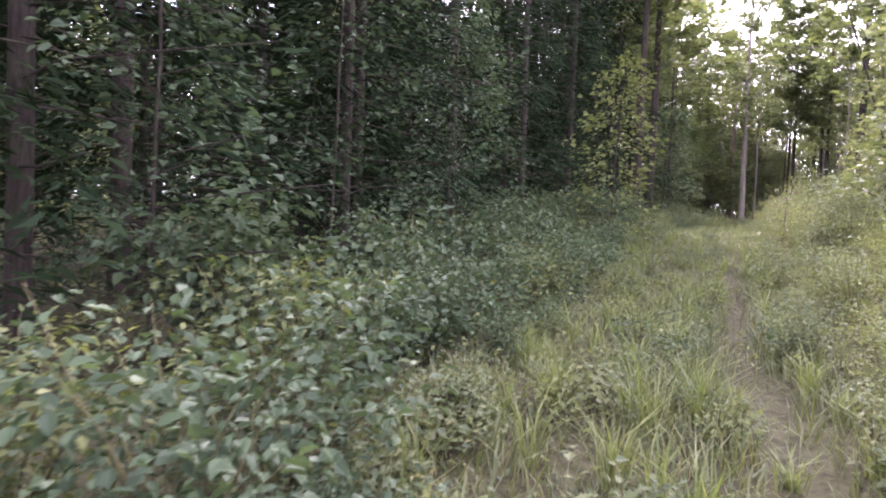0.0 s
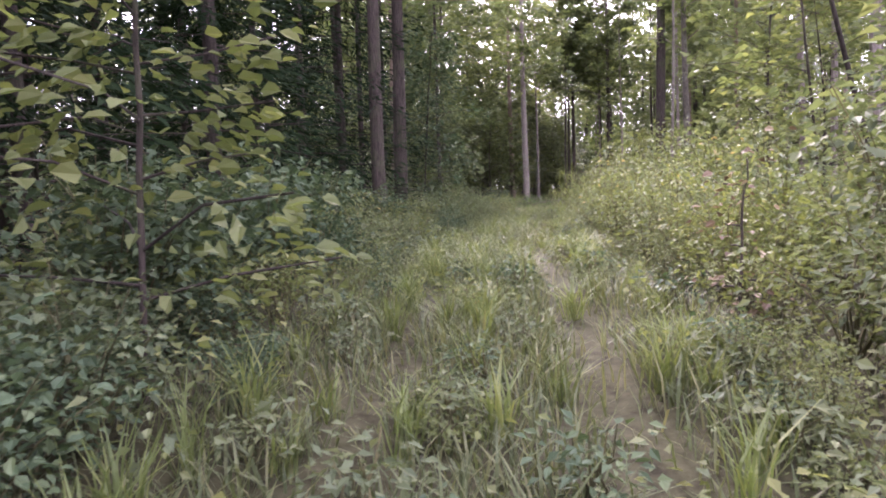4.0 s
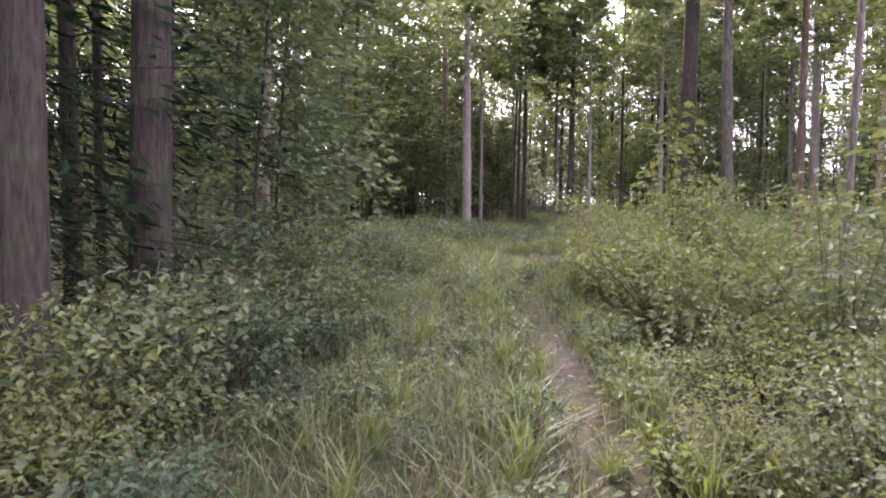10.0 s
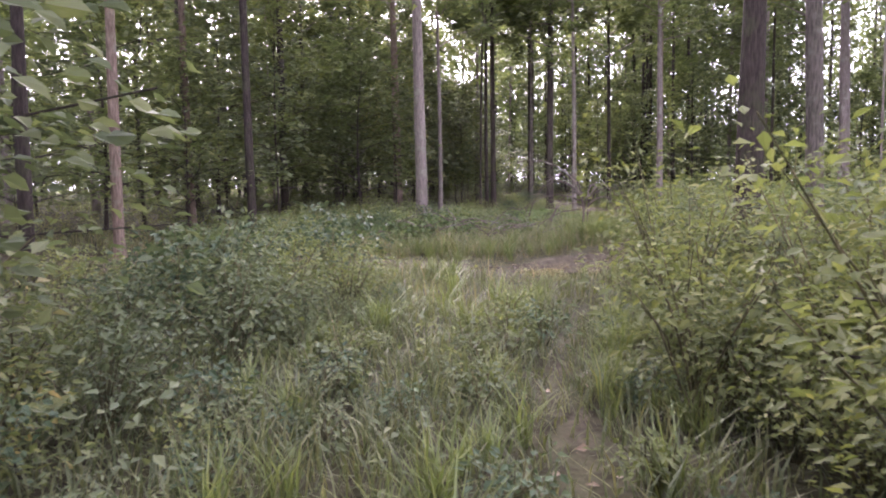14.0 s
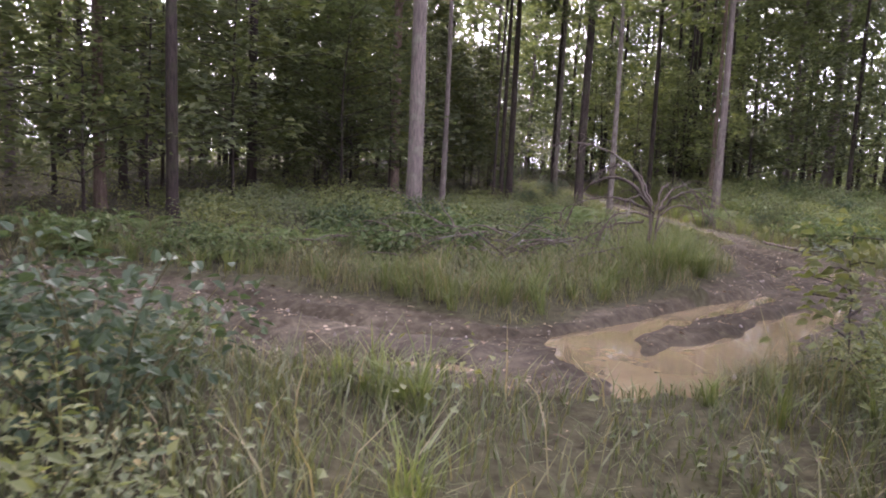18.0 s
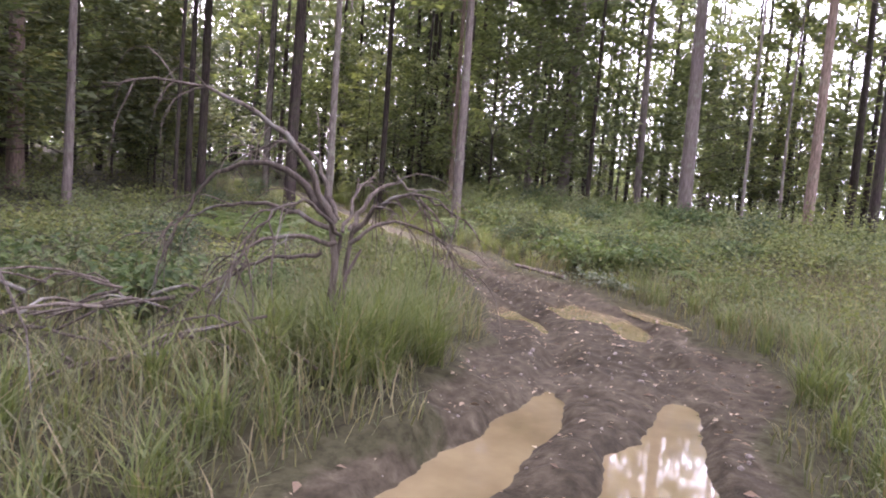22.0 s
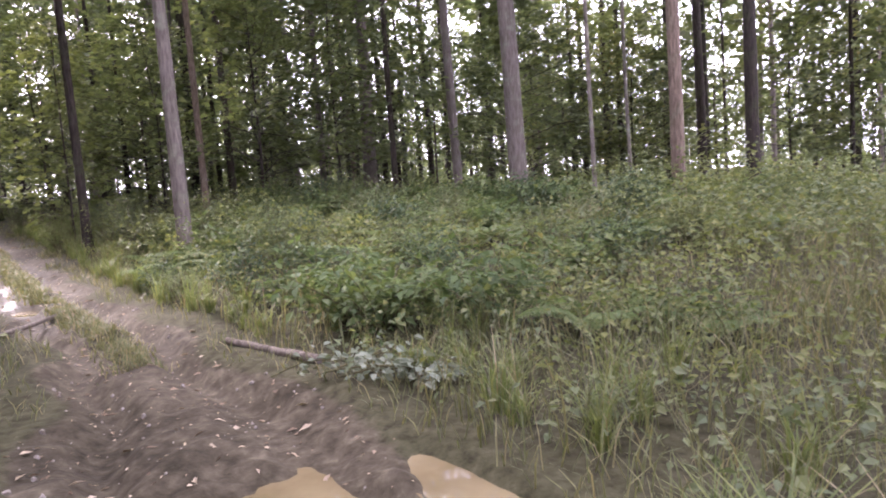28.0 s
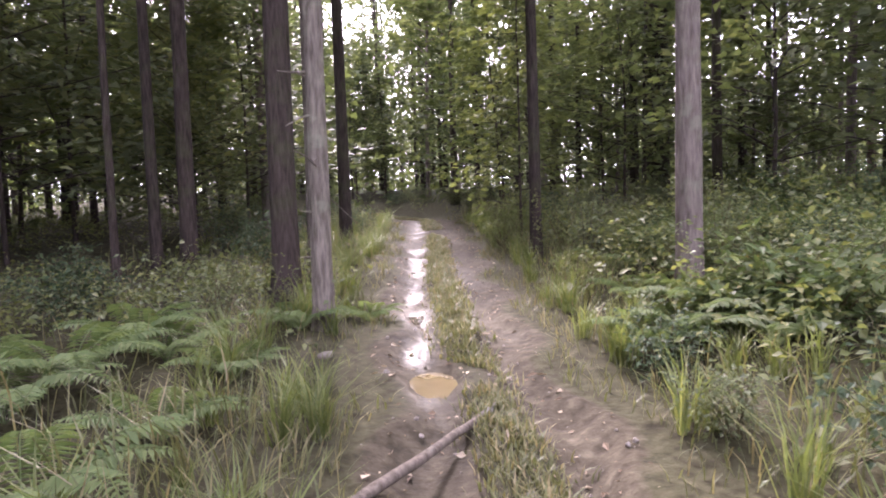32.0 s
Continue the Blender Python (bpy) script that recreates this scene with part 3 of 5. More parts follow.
def tree(x, y, d, kind, h=0, seed=0, lean=(0, 0), label="", stubs=0):
    rng = np.random.RandomState(seed + 7)
    bark = {"broad": BARK_GREY, "pine": BARK_PINE, "dark": BARK_DARK, "pale": BARK_PALE, "spruce": BARK_DARK, "pole": BARK_GREY}[kind]
    sets = {"broad": BROAD, "pine": BROAD, "dark": BROAD, "pale": POLE, "spruce": SPRUCE, "pole": POLE}[kind]
    base = {"spruce": 19.0, "pale": 17.0, "pole": 17.0}.get(kind, 21.0)
    h = h or base * (0.9 + 0.25 * rng.rand())
    top = new("spruce" if kind == "spruce" else "tree")
    words = {"broad": "tall grey-barked forest tree with a leafy crown", "pine": "tall straight tree with brownish scaly bark", "dark": "tall tree with dark, almost black bark", "pale": "slim tree with pale lichened bark", "spruce": "dark spruce with drooping needled branches", "pole": "thin pole-like young forest tree"}
    tagged(top, label or words[kind], "tree", "forest trees")
    me, _ = trunk_mesh(seed, h, d, bark, lean, 14 if d > 0.2 else 8, 0.12 if d > 0.15 else 0.25, stubs=stubs)
    part("trunk", me, top)
    lm, cm = sets[seed % len(sets)]
    tilt = Matrix(((1, 0, lean[0], 0), (0, 1, lean[1], 0), (0, 0, 1, 0), (0, 0, 0, 1))) @ Matrix.Rotation(rng.rand() * 6.28, 4, "Z") @ Matrix.Scale(h / base, 4)
    for name, m in (("branchwork", lm), ("crown", cm)):
        o = tagged(part(name, m, top), kind="stuff")
        o.matrix_basis = tilt
    set_at(top, place(x, y))
    return top


TRAIL_LEN = np.cumsum([0] + [math.hypot(*(TRAIL[k + 1] - TRAIL[k])) for k in range(len(TRAIL) - 1)])


def on_trail(s, off):
    k = min(int(np.searchsorted(TRAIL_LEN, s, "right")) - 1, len(TRAIL) - 2)
    a, b = TRAIL[k], TRAIL[k + 1]
    w = (b - a) / np.hypot(*(b - a))
    p = a + w * (s - TRAIL_LEN[k])
    return p[0] + off * w[1], p[1] - off * w[0]


S0 = TRAIL_LEN[2]
TRACK_LEN = np.cumsum([0] + [math.hypot(*(TRACK[k + 1] - TRACK[k])) for k in range(len(TRACK) - 1)])
DARK_SIDE = [(-3.7, 13.1, 0.30, "spruce"), (-3.6, 20.4, 0.20, "spruce"), (-8.0, 17.8, 0.16, "pole"), (2.6, 24.0, 0.40, "dark"), (0.2, 26.0, 0.28, "spruce"), (5.4, 26.9 + 3, 0.25, "spruce"), (11.95, 32.1, 0.44, "dark"), (12.95, 33.3, 0.46, "dark"), (9.0, 34.0, 0.26, "spruce"), (6.6, 36.5, 0.3, "dark"), (10.0, 39.0, 0.3, "spruce"), (12.6, 38.6, 0.2, "dark"), (3.2, 31.5, 0.3, "spruce"), (7.0, 31.0, 0.26, "spruce"), (-1.2, 18.0, 0.24, "spruce"), (9.6, 36.6, 0.28, "spruce"), (11.4, 34.2, 0.26, "spruce"), (12.2, 37.4, 0.3, "spruce"), (14.0, 41.5, 0.28, "dark"), (16.2, 45.6, 0.26, "dark")]
AHEAD = [(27.75, 52.3, 0.46, "broad"), (37.14, 61.18, 0.32, "dark"), (28.6, 40.55, 0.58, "dark"), (29.8, 39.8, 0.40, "pale"), (21.2, 31.15, 0.12, "pale"), (18.0, 49.9, 0.28, "pine"), (21.8, 61.8, 0.3, "dark"), (32.2, 62.7, 0.5, "pine"), (35.9, 60.6, 0.15, "dark"), (22.1, 53.1, 0.3, "dark"), (26.3, 62.9, 0.42, "dark"), (31.3, 57.0, 0.22, "pole"), (20.8, 55.8, 0.3, "pine")]
RIGHT_SIDE = [(20.9, 24.4, 0.28, "broad"), (21.5, 25.8, 0.2, "pole"), (31.9, 38.9, 0.28, "pine"), (36.0, 37.0, 0.22, "pale"), (38.0, 35.5, 0.28, "pine"), (25.6, 30.0, 0.24, "pole"), (30.5, 31.0, 0.3, "broad"), (34.0, 33.0, 0.24, "pale")]
BEND = [(41.5, 53.85, 0.33, "broad"), (48.5, 49.1, 0.56, "broad"), (54.1, 57.0, 0.60, "broad"), (49.6, 51.3, 0.30, "broad"), (46.4, 41.1, 0.34, "dark"), (47.3, 45.0, 0.34, "pine"), (48.7, 43.5, 0.34, "dark"), (56.0, 45.0, 0.36, "dark"), (47.0, 46.8, 0.12, "pale"), (52.3, 46.8, 0.14, "pale"), (53.6, 39.3, 0.2, "pole"), (59.8, 42.7, 0.22, "pole"), (49.6, 59.8, 0.28, "dark"), (53.3, 58.6, 0.28, "pole")]
LAST = [(37.65, 55.5, 0.25, "pale"), (37.8, 57.4, 0.40, "dark"), (39.25, 60.63, 0.22, "pale"), (40.6, 62.4, 0.30, "dark"), (50.6, 74.6, 0.35, "dark"), (42.7, 58.3, 0.24, "dark"), (36.57, 61.0, 0.22, "dark"), (36.0, 72.8, 0.26, "dark"), (33.7, 71.8, 0.2, "dark"), (32.3, 77.4, 0.2, "dark"), (39.8, 77.3, 0.22, "dark"), (46.2, 57.8, 0.22, "pine"), (58.9, 65.9, 0.25, "pole"), (59.8, 64.7, 0.3, "broad")]
TREES = DARK_SIDE + AHEAD + RIGHT_SIDE + BEND + LAST
# a dark wall of spruces along the trail's shaded side, its gloom partly in the needle colour
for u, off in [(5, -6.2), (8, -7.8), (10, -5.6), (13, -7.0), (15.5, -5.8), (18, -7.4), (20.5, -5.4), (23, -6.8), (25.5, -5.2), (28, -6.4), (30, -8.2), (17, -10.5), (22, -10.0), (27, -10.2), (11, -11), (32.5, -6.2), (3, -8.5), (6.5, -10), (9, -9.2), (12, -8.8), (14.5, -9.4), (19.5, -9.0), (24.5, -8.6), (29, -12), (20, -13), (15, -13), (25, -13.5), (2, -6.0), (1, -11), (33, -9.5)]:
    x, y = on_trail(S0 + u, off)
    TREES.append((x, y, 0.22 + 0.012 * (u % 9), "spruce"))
for k, (x, y, d, kind) in enumerate(TREES):
    tree(x, y, d, kind, seed=k, lean=(0.012 * math.sin(k * 2.1), 0.012 * math.cos(k * 3.3)) if k < len(TREES) - 44 else (0.0, 0.0), stubs=16 if (kind == "pale" and d > 0.15) else (5 if kind == "spruce" else 0))


def clear_of_way(x, y, trail_gap, track_gap):
    return (np.abs(to_line(x, y, TRAIL)[0]) > trail_gap) & (np.abs(to_line(x, y, TRACK)[0]) > track_gap)


# more forest trees behind those, and a leafy middle storey
rng = np.random.RandomState(11)
spots = [(x, y) for x, y, *_ in TREES]
added = 0
while added < 105:
    x, y = rng.uniform(-32, 78), rng.uniform(4, 98)
    edge = 7.5 if y < 60 else 4.5
    if not clear_of_way(np.array([x]), np.array([y]), edge, edge)[0] or min(math.hypot(x - a, y - b) for a, b in spots) < 2.6:
        continue
    if (20 < x < 50 and 34 < y < 55) or y < 0.5 * x - 2 or y > 100:
        continue
    if y < 38 and to_line(np.array([x]), np.array([y]), TRAIL)[0][0] > 0 and rng.rand() < 0.68:
        continue
    spots.append((x, y))
    left = to_line(np.array([x]), np.array([y]), TRAIL)[0][0] < 0
    kind = ["spruce", "spruce", "dark", "pine"][rng.randint(4)] if left and y < 46 else ["pine", "dark", "broad", "pole", "pole", "dark"][rng.randint(6)]
    tree(x, y, rng.uniform(0.14, 0.36), kind, seed=100 + added, lean=(rng.normal(0, 0.015), rng.normal(0, 0.015)))
    added += 1


def scrub(x, y, k, s, rz, label="leafy young tree of the forest's middle storey"):
    top = new("young_tree")
    tagged(top, label, "tree", "young trees")
    h = 6.5 + k
    me, _ = trunk_mesh(300 + k, h, 0.09, BARK_DARK, (0.01, 0.02), 7, 0.15)
    part("trunk", me, top)
    tagged(part("branchwork", SCRUB[k][0], top), kind="stuff")
    tagged(part("crown", SCRUB[k][1], top), kind="stuff")
    set_at(top, place(x, y, rz, s))
    return top


added = 0
firsts = {}
while added < 125:
    x, y = rng.uniform(-20, 72), rng.uniform(8, 88)
    if not clear_of_way(np.array([x]), np.array([y]), 4.6, 4.2)[0]:
        continue
    if (20 < x < 50 and 34 < y < 56) or y < 0.5 * x - 1 or min(math.hypot(x - a, y - b) for a, b in spots) < 1.2:
        continue
    t_off = to_line(np.array([x]), np.array([y]), TRAIL)[0][0]
    if y < 40 and (-16 < t_off < 0 or (t_off > 0 and rng.rand() < 0.4)):
        continue
    spots.append((x, y))
    k = rng.randint(3) if to_line(np.array([x]), np.array([y]), TRAIL)[0][0] > 0 else rng.randint(2)
    s, rz = rng.uniform(0.55, 1.25), rng.rand() * 6.28
    if k in firsts:
        copy_thing(firsts[k], place(x, y, rz, 1.0)).scale = (s, s, s)
    else:
        firsts[k] = scrub(x, y, k, 1.0, rz)
    added += 1

# dark leafy young trees that close the view beyond the clearing
for x, y, k, s in [(20.4, 54.0, 0, 1.0), (22.0, 57.0, 1, 1.2), (24.6, 58.4, 2, 1.3), (28.4, 59.0, 0, 1.3), (18.2, 56.0, 0, 1.5), (19.8, 60.0, 0, 1.6), (23.0, 62.0, 0, 1.5), (29.6, 63.6, 0, 1.5), (27.0, 65.5, 1, 1.6), (31.0, 60.6, 2, 0.9), (34.2, 63.8, 1, 1.2), (32.0, 67.0, 0, 1.6), (35.4, 66.8, 1, 1.4), (37.6, 65.0, 0, 1.2), (30.2, 70.0, 0, 1.7), (34.0, 72.0, 0, 1.7), (38.4, 70.2, 0, 1.4), (39.4, 66.2, 1, 1.1), (28.0, 74.0, 0, 1.8), (32.4, 77.0, 0, 1.8), (36.8, 78.0, 0, 1.7), (41.6, 74.6, 0, 1.5), (47.6, 66.6, 2, 1.0), (49.0, 62.4, 0, 1.1), (51.6, 66.0, 0, 1.4), (54.0, 62.0, 0, 1.4), (50.4, 70.4, 0, 1.5), (16.0, 52.6, 0, 1.3), (13.8, 48.4, 0, 1.2), (12.0, 51.6, 0, 1.5), (45.0, 90.0, 0, 1.7), (48.0, 93.0, 1, 1.7), (42.0, 92.0, 0, 1.8), (51.0, 90.0, 0, 1.7), (49.4, 84.0, 0, 1.3), (53.0, 80.0, 0, 1.5), (39.0, 88.0, 0, 1.7), (56.0, 74.0, 0, 1.4), (60.0, 60.0, 0, 1.4), (58.0, 52.0, 0, 1.2), (63.0, 54.0, 1, 1.4), (61.0, 48.0, 0, 1.3), (66.0, 45.0, 0, 1.4), (64.0, 40.0, 1, 1.3)]:
    copy_thing(firsts[k], place(x, y, x * 3 + y, 1.0)).scale = (s, s, s * 0.9)


# ---- far woods ----
def far_woods():
    """Distant trees: crowns of flat, ragged sprays, low shrubs under them, and the closed wood behind."""
    rng = np.random.RandomState(5)
    tubes, P, L = [], [], []

    def sprays(x, y, z, n, m, wide, thick, size):
        c = np.stack([np.broadcast_to(x, n), np.broadcast_to(y, n), z], -1)
        c[:, :2] += rng.normal(0, wide, (n, 2))
        P.append((c[:, None] + rng.normal(0, 1, (n, m, 3)) * [0.75, 0.75, thick]).reshape(-1, 3))
        L.append(size * (0.5 + rng.rand(n * m)))

    for k in range(620):
        a, r = radians(rng.uniform(-35, 150)), 36 + 80 * rng.rand() ** 1.3
        x, y = 26 + r * math.cos(a), 42 + r * math.sin(a)
        if abs(float(to_line(np.array([x]), np.array([y]), TRACK)[0][0])) < 3.5 or (a < 0.26 and rng.rand() < 0.38) or (1.66 < a < 2.2 and rng.rand() < 0.5):
            continue
        h, z = rng.uniform(13, 25), float(height(x, y))
        tubes.append(tube([(x, y, z - 0.2), (x + rng.normal(0, 0.1), y, z + h * 0.5), (x + rng.normal(0, 0.3), y, z + h)], rng.uniform(0.1, 0.2), 0.03, 5))
        sprays(x, y, z + h * (0.22 + 0.8 * rng.rand(34)), 34, 16, 1.7, 0.22, 0.38)
        sprays(x, y, z + 6.5 * rng.rand(12) ** 1.4, 12, 14, 2.4, 0.3, 0.34)
    # the wood goes on all round, behind the start too: coarse unseen trees, added to block light from behind
    for k in range(420):
        a, r = radians(rng.uniform(150, 325)), rng.uniform(46, 84)
        x, y = 26 + r * math.cos(a), 42 + r * math.sin(a)
        if abs(float(to_line(np.array([x]), np.array([y]), TRAIL)[0][0])) < 5 or math.hypot(x - 1, y - 1.8) < 16:
            continue
        h, z = rng.uniform(14, 24), float(height(x, y))
        tubes.append(tube([(x, y, z - 0.2), (x, y, z + h * 0.5), (x + rng.normal(0, 0.3), y, z + h)], rng.uniform(0.1, 0.2), 0.03, 5))
        sprays(x, y, z + h * (0.12 + 0.88 * rng.rand(14)), 14, 9, 1.8, 0.3, 0.75)
    for k in range(4200):
        a, r = radians(rng.uniform(-40, 155)), rng.uniform(112, 138)
        x, y = 26 + r * math.cos(a), 42 + r * math.sin(a)
        top = (10 if a < 0.26 else 13) + 5 * math.sin(a * 9) + 4 * math.sin(a * 23 + 1)
        sprays(x, y, float(np.interp(y, SLOPE_Y, SLOPE_Z)) + top * rng.rand(2), 2, 16, 1.2, 0.5, 0.7)
    v, f = joined(tubes)
    woods = tagged(new("far_woods"), "distant dense mixed forest beyond the clearing, with added light-blocking trees behind the start", "forest", kind="stuff")
    tagged(part("trunkwork", mesh_of("trunks", v, f, BARK_DARK), woods), kind="stuff")
    P, L = np.concatenate(P), np.concatenate(L)
    w, u = rng.normal(0, 1, (len(P), 3)) * [1, 1, 0.6], rng.normal(0, 0.8, (len(P), 3)) + [0, 0, 0.5]
    v, f = leaf_cloud(P, w, u, L, np.full(len(P), 0.75), SPLIT)
    tagged(part("foliage", mesh_of("leaves", v, f, LEAF_CROWN, False), woods), kind="stuff")


far_woods()

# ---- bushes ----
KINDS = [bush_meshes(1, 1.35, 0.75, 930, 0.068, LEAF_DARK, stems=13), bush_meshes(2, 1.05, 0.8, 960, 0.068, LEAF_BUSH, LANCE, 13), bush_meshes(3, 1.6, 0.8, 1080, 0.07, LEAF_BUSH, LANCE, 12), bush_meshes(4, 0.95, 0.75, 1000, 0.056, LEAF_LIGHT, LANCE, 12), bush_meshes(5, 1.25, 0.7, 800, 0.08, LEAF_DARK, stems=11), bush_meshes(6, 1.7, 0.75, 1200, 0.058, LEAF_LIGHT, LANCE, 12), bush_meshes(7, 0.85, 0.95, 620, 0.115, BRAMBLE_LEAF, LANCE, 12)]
WORDS = ["dense broad-leaved shrub with cool green leaves", "low tangled bramble bush with mid-green leaves", "tall leafy shrub beside the overgrown trail", "yellow-green bramble bush with a sunlit tone in its leaf colour", "shrub with large soft grey-green leaves", "tall bright green shrub with a sunlit tone in its leaf colour"]
bush_first = {}


def off_drive(x, y):
    return abs(float(to_line(np.array([x]), np.array([y]), DRIVE)[0][0]))


def low_bramble(x, y, k, s, rz):
    """A low bramble that creeps out of the bushes towards the ruts."""
    if off_drive(x, y) < 0.65 + 0.7 * s:
        return
    m = place(x, y, rz, 1.0, 0.04)
    if ("low", k) not in bush_first:
        bush_first["low", k] = set_at(make_bush(KINDS[k], "low creeping bramble at the edge of the trail", "bramble", "bramble", "trail brambles"), m)
        bush_first["low", k].scale = (s, s, s)
    else:
        copy_thing(bush_first["low", k], m).scale = (s, s, s)


def bush(x, y, k, s, rz):
    if off_drive(x, y) < 0.65 + 0.7 * s:
        return
    m = place(x, y, rz, 1.0, 0.06)
    if k not in bush_first:
        bush_first[k] = set_at(make_bush(KINDS[k], WORDS[k], group="trail bushes"), m)
        bush_first[k].scale = (s, s, s)
    else:
        copy_thing(bush_first[k], m).scale = (s, s, s)


rng = np.random.RandomState(21)
for s in np.arange(S0 - 2, TRAIL_LEN[-1] - 3.2, 0.62):
    u = s - S0
    for side in (-1, 1):
        for row, (lo, hi) in enumerate(((1.3, 1.75), (1.9, 2.6), (2.7, 4.2))):
            if rng.rand() < (0.12 if side > 0 else 0.2):
                continue
            if row == 0 and rng.rand() < (0.25 if u < 12 else 0.55):
                continue
            off = rng.uniform(lo, hi) + (0.35 if 14 < u < 26 and side > 0 else 0)
            x, y = on_trail(s + rng.uniform(-0.3, 0.3), side * off)
            if mud_amount(np.array([x]), np.array([y]))[0][0] > 0 or abs(to_line(np.array([x]), np.array([y]), TRACK)[0][0]) < 1.75:
                continue
            # shaded left and sunlit right are put into the choice of leaf colours
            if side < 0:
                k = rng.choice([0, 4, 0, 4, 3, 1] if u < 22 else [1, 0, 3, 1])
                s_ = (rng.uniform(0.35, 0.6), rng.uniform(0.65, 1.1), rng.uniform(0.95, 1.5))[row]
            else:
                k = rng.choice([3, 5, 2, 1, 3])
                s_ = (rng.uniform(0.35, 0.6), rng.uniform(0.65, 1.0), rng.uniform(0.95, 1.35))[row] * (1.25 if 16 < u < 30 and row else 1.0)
            (bush if row else low_bramble)(x, y, k, s_, rng.rand() * 6.28)

weed_first = {k: make_bush(bush_meshes(30 + k, 0.42, 0.2, 150, 0.06, (LEAF_DARK, LEAF_BUSH, LEAF_BUSH, LEAF_LIGHT)[k], LANCE, 6), "small leafy green weed in the trail grass", "weed", "weed", "trail weeds") for k in range(4)}

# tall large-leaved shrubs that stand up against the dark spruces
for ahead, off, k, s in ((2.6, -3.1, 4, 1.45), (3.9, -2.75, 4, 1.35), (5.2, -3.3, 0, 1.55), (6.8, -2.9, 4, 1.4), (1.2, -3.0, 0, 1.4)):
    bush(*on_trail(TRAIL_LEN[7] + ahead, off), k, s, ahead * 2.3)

# small weeds between and beside the ruts
for s in np.arange(S0 + 0.5, TRAIL_LEN[-1] - 4, 0.12):
    off = rng.choice([rng.normal(0, 0.4), rng.uniform(0.8, 1.7), -rng.uniform(0.8, 1.7), rng.uniform(-1.7, 1.7)])
    x, y = on_trail(s, off)
    k = rng.choice([1, 3, 0, 2])
    if (off_drive(x, y) < 0.9 and abs(off) > 0.9) or 0.5 < off < 1.05:
        continue
    m = place(x, y, rng.rand() * 6.28, 1.0, 0.02)
    f = rng.uniform(0.6, 1.15)
    w = tagged(copy_thing(weed_first[k], m), "small leafy green weed in the trail grass", "weed", "trail weeds")
    w.name = "weed"
    w.scale = (f * 1.1, f * 1.1, f)
for k, w in weed_first.items():
    w.matrix_basis = place(*on_trail(S0 + 3.3 + 5 * k, 1.25))

# single bushes where the trail meets the muddy track, and round the clearing
EDGE_BUSHES = [(20.0, 41.1, 0, 1.1), (20.5, 42.2, 1, 0.7), (19.2, 41.8, 4, 1.0), (17.6, 39.4, 0, 1.0), (18.4, 40.7, 4, 0.9), (16.6, 41.1, 3, 1.0), (15.2, 42.0, 1, 1.1), (23.4, 38.5, 5, 0.85), (24.6, 39.1, 2, 0.8), (25.9, 39.6, 3, 0.7), (26.9, 50.3, 4, 0.9), (25.3, 50.7, 0, 0.9), (28.6, 50.1, 1, 0.9), (23.6, 51.7, 2, 0.8), (30.5, 51.0, 0, 0.8), (38.8, 48.8, 4, 0.75), (39.8, 47.6, 0, 0.8), (41.1, 46.2, 1, 0.8), (38.8, 50.1, 0, 0.7), (40.3, 50.6, 2, 0.7), (41.5, 52.8, 1, 0.8), (42.3, 49.6, 4, 0.8), (41.1, 55.2, 3, 0.8), (42.5, 54.2, 2, 0.85), (42.9, 57.8, 5, 0.8)]
CLEARING_BUSHES = [(43.4, 60.4, 3, 1.0), (44.8, 61.6, 5, 0.8), (43.8, 58.2, 3, 1.0), (45.6, 63.6, 3, 1.0), (42.8, 55.4, 3, 0.8), (42.5, 56.4, 3, 0.9), (44.1, 59.2, 3, 0.9), (35.2, 57.4, 0, 0.8), (36.8, 56.8, 1, 0.8), (38.1, 59.4, 0, 0.9), (40.3, 45.2, 0, 0.75), (41.7, 44.4, 1, 0.8), (42.9, 45.4, 4, 0.8), (43.9, 47.4, 0, 0.8), (42.1, 48.1, 2, 0.6), (40.5, 48.5, 1, 0.75), (39.5, 47.1, 0, 0.6), (43.7, 43.2, 3, 0.7), (45.3, 45.8, 1, 0.8), (41.4, 50.9, 4, 0.7), (43.5, 53.4, 0, 0.8), (44.5, 51.6, 1, 0.8), (38.8, 51.2, 1, 0.55), (39.5, 52.4, 0, 0.6), (23.0, 37.6, 2, 1.1), (25.4, 39.7, 3, 0.85), (26.7, 40.2, 5, 0.75), (20.9, 34.5, 5, 1.25), (21.3, 36.2, 5, 1.2), (22.4, 37.1, 3, 1.35), (20.3, 35.2, 3, 1.4), (23.3, 38.1, 5, 0.95), (19.4, 33.2, 5, 1.25), (18.5, 31.6, 3, 1.5), (24.2, 38.7, 3, 1.0), (22.5, 36.2, 5, 1.2), (22.3, 34.6, 2, 1.4), (23.6, 37.0, 3, 1.4), (23.5, 35.6, 5, 1.35), (24.6, 38.0, 5, 1.0), (20.0, 32.6, 3, 1.5), (19.6, 31.0, 5, 1.2), (21.0, 33.0, 5, 1.3)]
for k in range(64):
    s = rng.uniform(38, 66)
    i = int(np.searchsorted(TRACK_LEN, s)) - 1
    w = (TRACK[i + 1] - TRACK[i]) / np.hypot(*(TRACK[i + 1] - TRACK[i]))
    off = rng.uniform(2.3, 9.5) if k < 46 else -rng.uniform(1.9, 6)
    x, y = TRACK[i] + w * (s - TRACK_LEN[i]) + off * np.array((w[1], -w[0]))
    if (off > 0 or s > 48) and not (32.5 < x < 36.8 and 51.3 < y < 56):
        CLEARING_BUSHES.append((float(x), float(y), int(rng.choice([0, 1, 2, 1, 1])), rng.uniform(0.6, 1.05)))
